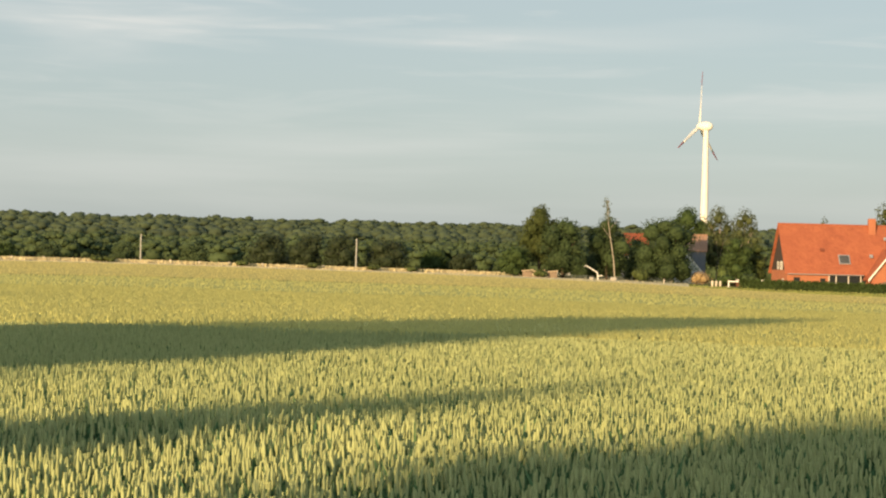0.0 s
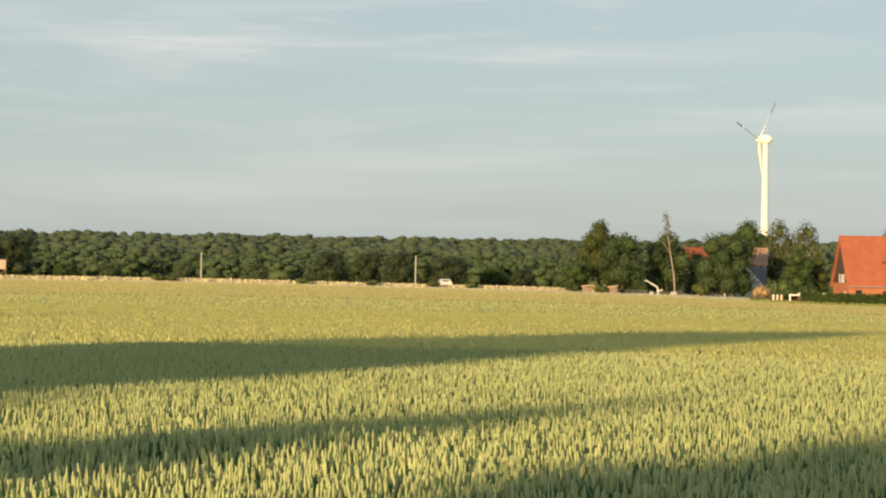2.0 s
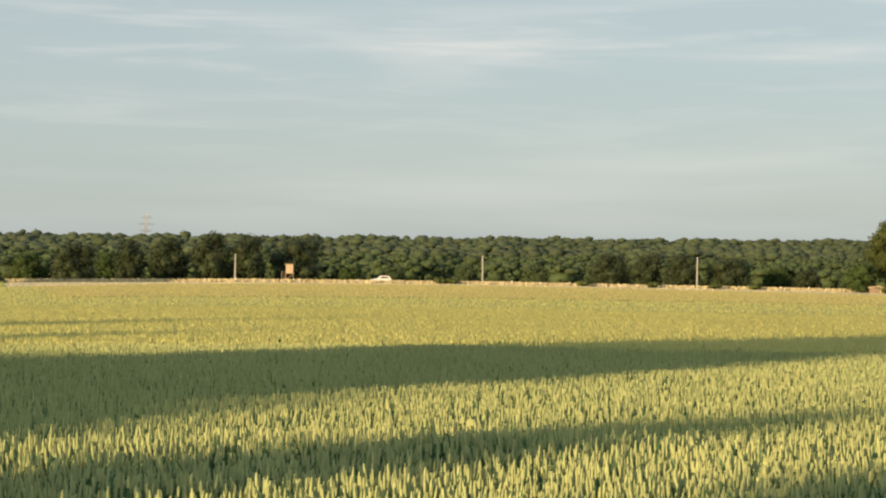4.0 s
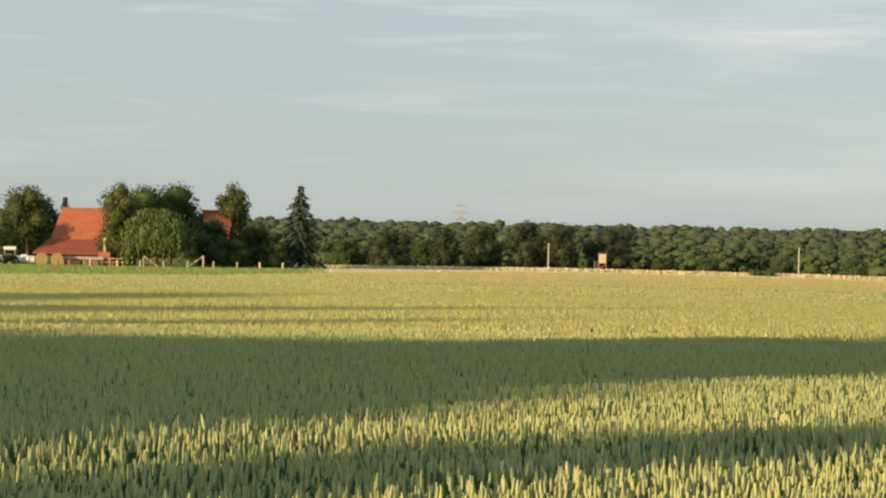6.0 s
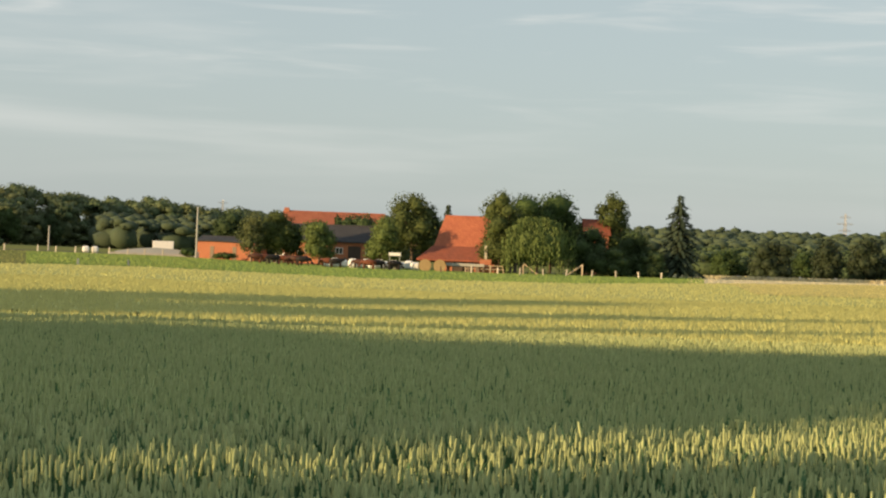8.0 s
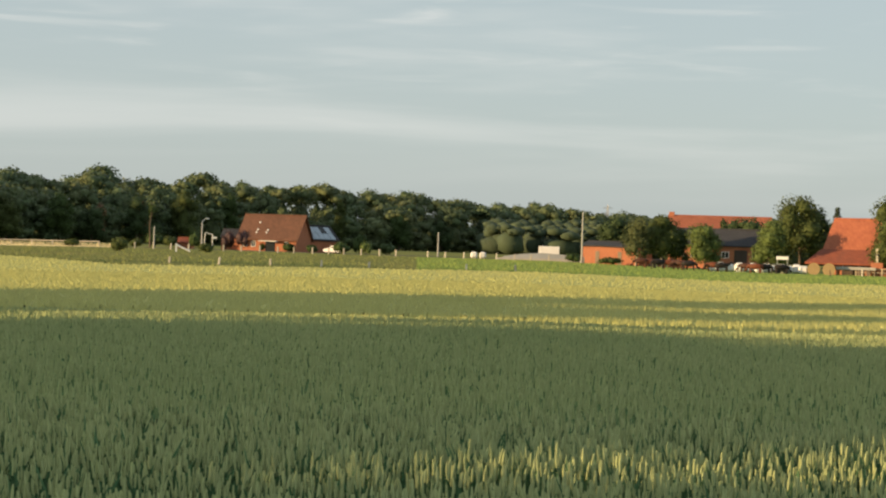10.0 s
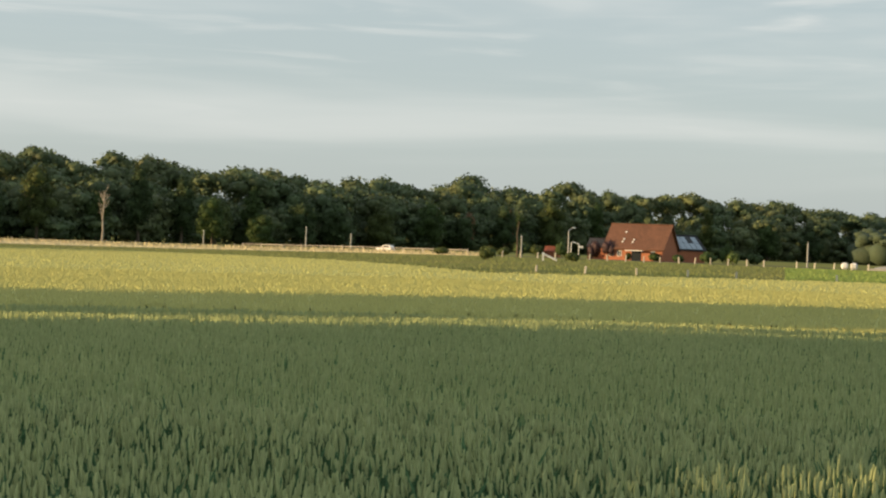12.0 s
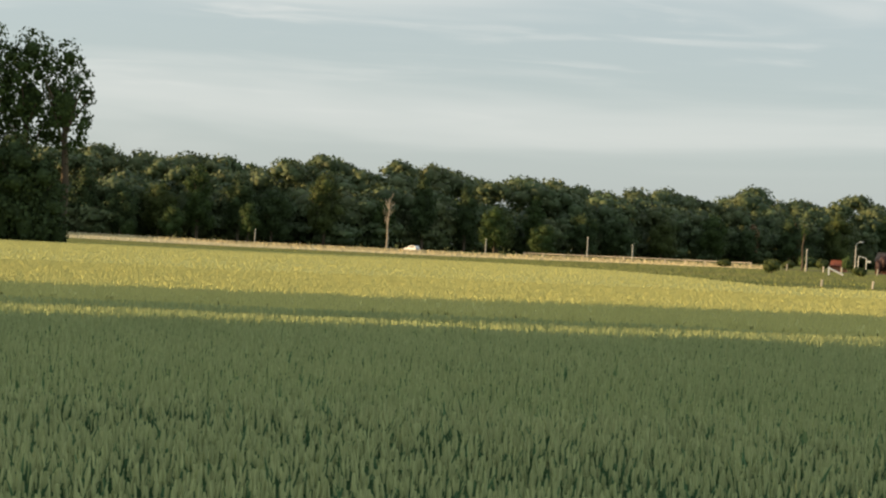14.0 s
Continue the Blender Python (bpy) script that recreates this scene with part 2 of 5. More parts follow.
M_BROWNCOW = material("brown_hide", (0.15, 0.045, 0.02), (0.09, 0.03, 0.015), 0.6, 1.5, 10.0, 0.1)
M_DARKCOW = material("dark_brown_hide", (0.05, 0.02, 0.012), (0.08, 0.03, 0.016), 0.6, 1.5, 10.0, 0.1)
M_CAR = material("white_car_paint", (0.80, 0.80, 0.78), (0.76, 0.76, 0.74), 0.25, 0.5, 4.0, 0.0)
M_TYRE = material("rubber", (0.02, 0.02, 0.02), (0.03, 0.03, 0.03), 0.8, 4.0, 30.0, 0.1)
M_GLASS = material("window_glass", (0.02, 0.024, 0.028), (0.03, 0.034, 0.036), 0.08, 0.5, 3.0, 0.0)
M_ROOFGLASS = material("dull_roof_glass", (0.06, 0.065, 0.07), (0.08, 0.085, 0.09), 0.45, 0.5, 3.0, 0.0)
M_LAMPRED = material("red_lens", (0.35, 0.02, 0.02), (0.3, 0.02, 0.02), 0.3, 2.0, 9.0, 0.0)


# ---------------------------------------------------------------- plan
UNIT = 1.2
RISE_AT = [-16, -10, -6, 0, 9, 16, 24, 30, 35, 40, 52, 57, 62, 69, 80]
RISE_BY = [-1.35, -1.1, -0.6, -0.1, 0.4, 0.45, 0.1, -0.1, -0.1, 0.4, 0.35, 0.1, -0.3, -0.65, -0.9]
EDGE_AT = [-16, -12, -5, 0, 12, 19, 24, 27, 33, 41, 53, 58, 64, 76, 90]
EDGE_BY = [102, 110, 138, 145, 145, 135, 106, 88, 80, 80, 66, 98, 128, 128, 128]



def rise(az, r):
    """Height of the ground, in metres, at az degrees to the left of +y and r metres away."""
    return UNIT * np.interp(az, RISE_AT, RISE_BY) * np.minimum(r / (240 * UNIT), 1.0) ** 1.3


def spot(az, r, up=0.0):
    """A place on the ground (r in plan units)."""
    d = r * UNIT
    a = radians(az)
    return Vector((-d * math.sin(a), d * math.cos(a), float(rise(az, d)) + up))


def road_r(az):
    return 276.0 / math.cos(radians(az - 24.0))


def mesh_of(name, verts, faces, mats, index=None, smooth=False):
    me = bpy.data.meshes.new(name)
    me.from_pydata(verts, [], faces)
    for m in mats:
        me.materials.append(m)
    if index is not None:
        me.polygons.foreach_set("material_index", np.asarray(index, dtype=np.int32))
    if smooth:
        me.polygons.foreach_set("use_smooth", np.ones(len(me.polygons), dtype=bool))
    me.update()
    return me


def quick_mesh(name, verts, faces, mats, index=None, smooth=False):
    """A mesh from arrays: faces all triangles or all quads."""
    verts, faces = np.asarray(verts, dtype=np.float32), np.asarray(faces, dtype=np.int32)
    me = bpy.data.meshes.new(name)
    me.vertices.add(len(verts))
    me.vertices.foreach_set("co", verts.ravel())
    k = faces.shape[1]
    me.loops.add(faces.size)
    me.loops.foreach_set("vertex_index", faces.ravel())
    me.polygons.add(len(faces))
    me.polygons.foreach_set("loop_start", np.arange(0, faces.size, k, dtype=np.int32))
    me.polygons.foreach_set("loop_total", np.full(len(faces), k, dtype=np.int32))
    for m in mats:
        me.materials.append(m)
    if index is not None:
        me.polygons.foreach_set("material_index", np.asarray(index, dtype=np.int32))
    if smooth:
        me.polygons.foreach_set("use_smooth", np.ones(len(faces), dtype=bool))
    me.update(calc_edges=True)
    me.validate()
    return me


def part(name, bm, mat, parent, label="", smooth=False):
    me = bpy.data.meshes.new(name)
    bm.normal_update()
    bm.to_mesh(me)
    bm.free()
    me.materials.append(mat)
    if smooth:
        for p in me.polygons:
            p.use_smooth = True
    ob = new(name, me)
    ob.parent = parent
    if label:
        tagged(ob, label)
    return ob


def thing(name, m, label, category, group=""):
    ob = new(name)
    ob.matrix_basis = m
    return tagged(ob, label, category, group)


def box(x0, x1, y0, y1, z0, z1, bevel=0.0, bm=None):
    bm = bm or bmesh.new()
    got = bmesh.ops.create_cube(bm, size=1.0)["verts"]
    for v in got:
        v.co = Vector(((x0 + x1) / 2 + v.co.x * (x1 - x0), (y0 + y1) / 2 + v.co.y * (y1 - y0), (z0 + z1) / 2 + v.co.z * (z1 - z0)))
    if bevel:
        es = list({e for v in got for e in v.link_edges})
        bmesh.ops.bevel(bm, geom=es, offset=bevel, segments=1, affect="EDGES")
    return bm


def rod(a, b, r0, r1=None, sides=8, bm=None):
    """A tapered bar from a to b."""
    bm = bm or bmesh.new()
    a, b = Vector(a), Vector(b)
    d = b - a
    m = Matrix.Translation((a + b) / 2) @ d.to_track_quat("Z", "Y").to_matrix().to_4x4()
    bmesh.ops.create_cone(bm, cap_ends=True, segments=sides, radius1=r0, radius2=r1 if r1 is not None else r0, depth=d.length, matrix=m)
    return bm


def solid(profile, y0, y1, bm=None):
    """A profile in x and z, drawn out along y."""
    bm = bm or bmesh.new()
    a = [bm.verts.new((x, y0, z)) for x, z in profile]
    b = [bm.verts.new((x, y1, z)) for x, z in profile]
    bm.faces.new(a[::-1])
    bm.faces.new(b)
    for k in range(len(a)):
        j = (k + 1) % len(a)
        bm.faces.new((a[k], a[j], b[j], b[k]))
    bmesh.ops.recalc_face_normals(bm, faces=bm.faces[:])
    return bm


# ---------------------------------------------------------------- ground, field, road
rng = np.random.default_rng(5)
azs = np.concatenate([np.arange(-30, 95, 1.0), np.arange(95, 331, 7.5)])
rs = np.array([0.5, 3, 8, 15, 25, 40, 60, 90, 120, 150, 180, 210, 240, 270, 300, 340, 400, 500, 700, 1000, 1500, 2500, 4800.0])
gv, gf = [], []
for r in rs:
    for a in azs:
        gv.append((-r * math.sin(radians(a)), r * math.cos(radians(a)), float(rise(a if a < 200 else -16, r))))
na = len(azs)
for i in range(len(rs) - 1):
    for j in range(na):
        k = (j + 1) % na
        gf.append((i * na + j, (i + 1) * na + j, (i + 1) * na + k, i * na + k))
gv.append((0, 0, 0))
for j in range(na):
    gf.append((len(gv) - 1, j, (j + 1) % na))
ground = tagged(new("ground", mesh_of("ground", gv, gf, [M_SOIL], smooth=True)), "olive green meadow land reaching to the wooded horizon", "ground", kind="structure")


def wheat_top(az, r):
    return 0.90 + rise(az, r)


def sheet(name, a0, a1, near, far, lift, mat, label, category, steps=24, da=0.5):
    """A ground sheet between two distances (functions of az, plan units), laid on the land at a height."""
    az = np.arange(a0, a1 + 1e-6, da)
    v, f = [], []
    for k in range(steps + 1):
        for a in az:
            n, w = near(a), far(a)
            r = UNIT * n * (w / n) ** (k / steps)
            v.append((-r * math.sin(radians(a)), r * math.cos(radians(a)), float(rise(a, r)) + lift))
    n = len(az)
    for k in range(steps):
        for j in range(n - 1):
            f.append((k * n + j, (k + 1) * n + j, (k + 1) * n + j + 1, k * n + j + 1))
    return tagged(new(name, mesh_of(name, v, f, [mat], smooth=True)), label, category, kind="structure")


field_edge = lambda a: float(np.interp(a, EDGE_AT, EDGE_BY))
sheet("wheat_gap_shade", -40, 100, lambda a: 1.5, field_edge, 0.58, M_GAPSHADE, "dense dark green leaf layer of a wheat field below the ears, gap shade put into its colour", "wheat")


RIPE_AT, RIPE_BY = [-17, -5, 10, 22, 26, 100], [72, 80, 74, 70, 300, 300]
ripe_edge = lambda a: min(float(np.interp(a, RIPE_AT, RIPE_BY)), field_edge(a))
sheet("wheat_tops", -17, 82, lambda a: 10.6, lambda a: 27.0, 0.77, M_SHADETOPS, "dense green upper leaves of the wheat field, shade put into their colour", "wheat")
sheet("sunlit_far_tops", -17, 82, lambda a: 27.0, ripe_edge, 0.82, M_SUNTOPS, "even surface of the distant wheat field, sunlit yellow-green put into its colour", "wheat")
sheet("ripe_wheat_tops", -17, 24, lambda a: min(ripe_edge(a), field_edge(a) - 1), field_edge, 0.84, M_RIPETOPS, "even golden surface of the riper wheat", "wheat", 8)


def scatter(n, r0, r1, a0=-17.0, a1=80.0):
    """Even places between two distances, in metres."""
    r = np.sqrt(rng.uniform(r0 * r0, r1 * r1, n))
    a = rng.uniform(a0, a1, n)
    return a, r


def drift(x, y, s):
    """A slow wave of heights over the field."""
    return np.sin(x * s + 1.3 * np.sin(y * s * 0.7)) * np.sin(y * s * 1.3 + 0.9 * np.sin(x * s * 0.6))


def ears(name, n, r0, r1, sides, width, length, mat, label, leaves=0.0, stem=True, inner=None, uneven=1.0):
    """Upright ears on their stalks, one spindle each, with a leaf beside some of them."""
    a, r = scatter(n, r0, r1)
    keep = r < UNIT * np.interp(a, EDGE_AT, EDGE_BY)
    if inner is not None:
        keep &= inner(a, r)
    a, r = a[keep], r[keep]
    n = len(a)
    x, y = -r * np.sin(np.radians(a)), r * np.cos(np.radians(a))
    top = wheat_top(a, r) + uneven * (rng.normal(0, 0.03, n) + 0.03 * drift(x, y, 1.1) + 0.018 * drift(x + 9, y, 4.0))
    ln = length * rng.uniform(0.75, 1.25, n)
    wd = width * rng.uniform(0.8, 1.2, n)
    tx, ty = rng.normal(0, 0.08, n), rng.normal(0, 0.08, n)
    tilt = np.stack([tx, ty, np.ones(n)], 1)
    tilt /= np.linalg.norm(tilt, axis=1)[:, None]
    tip = np.stack([x, y, top], 1)
    turn = rng.uniform(0, 6.28, n)
    rings = ((0.0, 0.7), (0.55, 1.0), (1.0, 0.5)) if sides >= 4 else ((0.0, 1.0), (1.0, 0.55))
    vs = []
    for h, w in rings:
        for k in range(sides):
            ang = turn + 2 * math.pi * k / sides
            p = tip - tilt * (ln * (1 - h))[:, None]
            p = p + np.stack([np.cos(ang) * wd * w / 2, np.sin(ang) * wd * w / 2, 0 * ang], 1)
            vs.append(p)
    V = np.stack(vs, 1)
    per = V.shape[1]
    local = []
    for i in range(len(rings) - 1):
        for k in range(sides):
            j = (k + 1) % sides
            local.append((i * sides + k, i * sides + j, (i + 1) * sides + j, (i + 1) * sides + k))
    F = (np.arange(n)[:, None, None] * per + np.array(local)[None]).reshape(-1, 4)
    verts, faces, index = [V.reshape(-1, 3)], [F], [np.zeros(len(F), int)]
    base = n * per

    def blade(p0, p1, w):
        nonlocal base
        m = len(p0)
        ang = rng.uniform(0, 6.28, m)
        s = np.stack([np.cos(ang) * w, np.sin(ang) * w, 0 * ang], 1)
        q = np.stack([p0 - s, p0 + s, p1 + s * 0.25, p1 - s * 0.25], 1)
        verts.append(q.reshape(-1, 3))
        faces.append((base + np.arange(m)[:, None] * 4 + np.arange(4)[None]))
        index.append(np.ones(m, int))
        base += 4 * m

    if stem:
        foot = tip - tilt * ln[:, None]
        blade(foot - np.array([0, 0, 0.30]), foot + tilt * 0.01, 0.003)
    if leaves:
        m = int(n * leaves)
        pick = rng.integers(0, n, m)
        p0 = tip[pick] - np.stack([0 * pick, 0 * pick, rng.uniform(0.14, 0.30, m)], 1) + np.stack([rng.normal(0, 0.03, m), rng.normal(0, 0.03, m), 0 * pick], 1)
        ang = rng.uniform(0, 6.28, m)
        p1 = p0 + np.stack([np.cos(ang) * 0.06, np.sin(ang) * 0.06, rng.uniform(0.06, 0.15, m)], 1)
        blade(p0, p1, 0.010)
    ob = new(name, quick_mesh(name, np.concatenate(verts), np.concatenate(faces), [mat, M_BLADE], np.concatenate(index), smooth=True))
    return tagged(ob, label, "wheat", kind="stuff")


ripe_zone = lambda a, r: r > UNIT * np.interp(a, RIPE_AT, RIPE_BY)
green_zone = lambda a, r: ~ripe_zone(a, r)
ears("wheat", 33000, 6.0, 12.5, 4, 0.0165, 0.075, M_EAR, "upright half-ripe wheat ears in a dense stand", 3.0, uneven=1.2)
ears("wheat", 112000, 12.5, 29.0, 3, 0.0190, 0.075, M_EAR, "upright half-ripe wheat ears in a dense stand", 0.8, stem=False, uneven=0.35)


def far_ears(name, n, r0, r1, width, mat, label, inner=None):
    """Ear tips standing just clear of the even top of the crop, a three-sided point each."""
    a, r = scatter(n, r0, r1)
    keep = r < UNIT * np.interp(a, EDGE_AT, EDGE_BY)
    if inner is not None:
        keep &= inner(a, r)
    a, r = a[keep], r[keep]
    n = len(a)
    x, y = -r * np.sin(np.radians(a)), r * np.cos(np.radians(a))
    tip = np.stack([x, y, wheat_top(a, r) + rng.normal(0, 0.010, n) + 0.010 * drift(x, y, 0.5)], 1)
    wd = width * rng.uniform(0.7, 1.3, n)
    # flat sides of the ears turned midway between sun and viewer, to look evenly lit
    turn = np.arctan2(SUNWARD.y - y / r, SUNWARD.x - x / r) - 1.047 + rng.normal(0, 0.3, n)
    foot = [tip + np.stack([np.cos(turn + 2.0944 * k) * wd, np.sin(turn + 2.0944 * k) * wd, np.full(n, -0.115)], 1) for k in range(3)]
    V = np.stack([tip + np.stack([rng.normal(0, 0.01, n), rng.normal(0, 0.01, n), 0 * x], 1)] + foot, 1)
    F = (np.arange(n)[:, None, None] * 4 + np.array([(1, 2, 0), (2, 3, 0), (3, 1, 0)])[None]).reshape(-1, 3)
    return tagged(new(name, quick_mesh(name, V.reshape(-1, 3), F, [mat])), label, "wheat", kind="stuff")


# the two half-ripe stands here carry the sunlit copy of the ear colour
far_ears("wheat", 165000, 28.0, 62.0, 0.024, M_EARSUN, "upright half-ripe wheat ears in a dense stand")
far_ears("wheat", 150000, 62.0, 176.0, 0.045, M_EARSUN, "distant half-ripe wheat stand, sunlit tone put into its colour", green_zone)
far_ears("ripe_wheat", 90000, 80.0, 176.0, 0.055, M_RIPE, "riper golden wheat along the far edge of the field", ripe_zone)


def tufts(name, n, a0, a1, near, far, h, mat, label, category="grass"):
    """Blades of grass over a strip of land (distances as functions of az, plan units)."""
    a = rng.uniform(a0, a1, n)
    lo = np.array([near(v) for v in a])
    hi = np.array([far(v) for v in a])
    r = UNIT * (lo + (hi - lo) * rng.uniform(0, 1, n))
    x, y, z = -r * np.sin(np.radians(a)), r * np.cos(np.radians(a)), rise(a, r)
    hh = h * rng.uniform(0.4, 1.2, n)
    ang = rng.uniform(0, 6.28, n)
    w = 0.16 * hh + 0.03
    s = np.stack([np.cos(ang) * w, np.sin(ang) * w, 0 * ang], 1)
    p = np.stack([x, y, z], 1)
    lean = np.stack([rng.normal(0, 0.25, n) * hh, rng.normal(0, 0.25, n) * hh, hh], 1)
    q = np.stack([p - s, p + s, p + lean + s * 0.3, p + lean - s * 0.3], 1).reshape(-1, 3)
    ob = new(name, quick_mesh(name, q, np.arange(4 * n).reshape(-1, 4), [mat]))
    return tagged(ob, label, category, kind="stuff")


sheet("pasture", 23.5, 44, lambda a: field_edge(a) * 1.01, lambda a: 268, 0.03, M_PASTURE, "short bright green cattle pasture in front of the farm", "pasture", 10)
tufts("grass", 30000, 23.5, 44, lambda a: field_edge(a) * 1.02, lambda a: 262, 0.13, M_PASTURE, "short bright green pasture grass")
tufts("dry_grass", 24000, -7.5, 24, lambda a: field_edge(a) * 1.02, lambda a: road_r(a) - 4, 0.12, M_DRY, "sun-bleached tall grass along the road verge")

tufts("dry_grass", 16000, -7.5, 27, lambda a: road_r(a) - 9, lambda a: road_r(a) - 4.5, 0.55, M_DRY, "sun-bleached tall grass along the road verge")


def dry_from(a):
    """Where the bleached verge begins: it widens as the green strip runs out."""
    return road_r(a) - 5 - (road_r(a) - 5 - field_edge(a) * 1.01) * float(np.interp(a, [53, 58, 64, 72, 82], [0.10, 0.18, 0.28, 0.36, 0.42]))


tufts("dry_grass", 14000, 53, 82, dry_from, lambda a: road_r(a) - 4, 0.24, M_DRY, "sun-bleached tall grass along the road verge")
tufts("dry_grass", 9000, 53, 82, lambda a: road_r(a) - 9, lambda a: road_r(a) - 5, 0.62, M_DRY, "sun-bleached tall grass along the road verge")
tufts("verge_grass", 34000, 38, 82, lambda a: field_edge(a) * 1.01, lambda a: road_r(a) - 20 if a < 53 else dry_from(a), 0.12, M_VERGE, "rough green meadow grass beside the road")
tufts("garden_grass", 9000, -17, -7.5, lambda a: field_edge(a) * 1.02, lambda a: 254, 0.3, M_VERGE, "rough green meadow grass before the hedge")
sheet("dry_verge", 53, 82, dry_from, lambda a: road_r(a) - 5, 0.02, M_DRY, "strip of sun-bleached dry grass below the wood", "verge", 10)
sheet("dry_verge", -7.5, 24, lambda a: field_edge(a) * 1.01, lambda a: road_r(a) - 5, 0.02, M_DRY, "strip of sun-bleached dry grass before the road", "verge", 10)

# the road: one straight asphalt strip
ROAD_N = Vector((-math.sin(radians(24)), math.cos(radians(24)), 0))
ROAD_T = Vector((-math.cos(radians(24)), -math.sin(radians(24)), 0))


def on_road(s, off=0.0, up=0.0):
    p = ROAD_N * (276 * UNIT + off) + ROAD_T * s
    a, r = math.degrees(math.atan2(-p.x, p.y)), math.hypot(p.x, p.y)
    return Vector((p.x, p.y, float(rise(a, r)) + up))


rv, rf = [], []
for k in range(101):
    s = -320 + 9.0 * k
    rv += [on_road(s, -3.3, 0.06), on_road(s, 3.3, 0.06), on_road(s, 4.5, -0.2), on_road(s, -4.5, -0.2)]
    if k:
        b = 4 * k
        rf += [(b - 4, b, b + 1, b - 3), (b - 3, b + 1, b + 2, b - 2), (b - 1, b + 3, b, b - 4)]
tagged(new("road", mesh_of("road", rv, rf, [M_ASPHALT])), "grey asphalt country road on a low bank", "road", kind="structure")


# ---------------------------------------------------------------- trees
def leaf_cloud(centres, radii, n, size, seed, droop=0.0, out=0.85, own=0, shag=0.42):
    """Leaf quads over the outside of a heap of lobes, and the lobes themselves as a thin inner mass."""
    g = np.random.default_rng(seed)
    centres, radii = np.asarray(centres), np.asarray(radii)
    area = (radii.prod(axis=1)) ** (2 / 3)
    pick = g.choice(len(centres), n, p=area / area.sum())
    d = g.normal(size=(n, 3))
    d /= np.linalg.norm(d, axis=1)[:, None]
    p = centres[pick] + d * radii[pick] * (out - 0.06 + shag * g.random((n, 1)) ** 1.6)
    # drop those deep inside another lobe
    inside = np.zeros(n, bool)
    if own:     # many crowns of that many lobes each: look at the lobes of the same crown alone
        for k in range(own):
            mate = (pick // own) * own + k
            inside |= (((p - centres[mate]) / (radii[mate] * 0.72)) ** 2).sum(1) < 1
    else:
        for c, r in zip(centres, radii):
            inside |= (((p - c) / (r * 0.72)) ** 2).sum(1) < 1
    p, d = p[~inside], d[~inside]
    n = len(p)
    a = g.normal(size=(n, 3))
    nrm = d * 1.2 + a * 0.55 if own else d * 1.1 + a * 0.55
    nrm /= np.linalg.norm(nrm, axis=1)[:, None]
    t1 = np.cross(nrm, g.normal(size=(n, 3)))
    t1 /= np.linalg.norm(t1, axis=1)[:, None] + 1e-9
    t2 = np.cross(nrm, t1)
    if droop:
        t2 = t2 * (1 - droop) + np.array([0, 0, -1.0]) * droop * 2.2
    s = size * g.uniform(0.5, 1.25, (n, 1))
    q = np.stack([p - t1 * s * 0.6, p - t2 * s * 0.45 + t1 * s * 0.1, p + t1 * s * 0.6, p + t2 * s * 0.55], 1)
    return q.reshape(-1, 3)


def lumps(centres, radii, shrink, seed, fine=1):
    """The shaded inside of a crown: rough lobes."""
    bm = bmesh.new()
    bmesh.ops.create_icosphere(bm, subdivisions=fine, radius=1.0)
    bv = np.array([v.co[:] for v in bm.verts])
    bf = np.array([[v.index for v in f.verts] for f in bm.faces])
    bm.free()
    g = np.random.default_rng(seed)
    vs, fs = [], []
    for k, (c, r) in enumerate(zip(centres, radii)):
        j = 1 + 0.09 * g.normal(size=(len(bv), 1))
        vs.append(np.asarray(c) + bv * np.asarray(r) * shrink * j)
        fs.append(bf + k * len(bv))
    return np.concatenate(vs), np.concatenate(fs)


def crown_mesh(name, centres, radii, n, size, mat, seed, shrink=0.8, droop=0.0, own=0, fine=1):
    q = leaf_cloud(centres, radii, n, size, seed, droop, own=own, shag=0.28 if own else 0.42)
    nq = len(q) // 4
    f = np.arange(4 * nq).reshape(-1, 4)
    tris = np.concatenate([f[:, [0, 1, 2]], f[:, [0, 2, 3]]])
    if shrink:
        lv, lf = lumps(centres, radii, shrink, seed + 1, fine)
        q, tris = np.concatenate([q, lv]), np.concatenate([tris, lf + 4 * nq])
    return quick_mesh(name, q, tris, [mat])


def limbs(height, crown_from, width, girth, seed, forks=6):
    g = random.Random(seed)
    bm = bmesh.new()
    bend = [Vector((0, 0, -0.25)), Vector((g.uniform(-0.2, 0.2), g.uniform(-0.2, 0.2), height * 0.35)), Vector((g.uniform(-0.4, 0.4), g.uniform(-0.4, 0.4), height * 0.8))]
    rod(bend[0], bend[1], girth, girth * 0.75, 8, bm)
    rod(bend[1], bend[2], girth * 0.75, girth * 0.2, 7, bm)
    for k in range(forks):
        a = 2 * math.pi * k / forks + g.uniform(-0.4, 0.4)
        z = g.uniform(max(crown_from, height * 0.25), height * 0.6)
        t = min(1.0, max(0.0, (z - height * 0.35) / (height * 0.45)))
        s = bend[1].lerp(bend[2], t) if z > height * 0.35 else bend[0].lerp(bend[1], z / (height * 0.35))
        e = s + Vector((math.cos(a) * width * g.uniform(0.25, 0.42), math.sin(a) * width * g.uniform(0.25, 0.42), height * g.uniform(0.12, 0.28)))
        rod(s, e, girth * 0.38, girth * 0.1, 5, bm)
    return bm


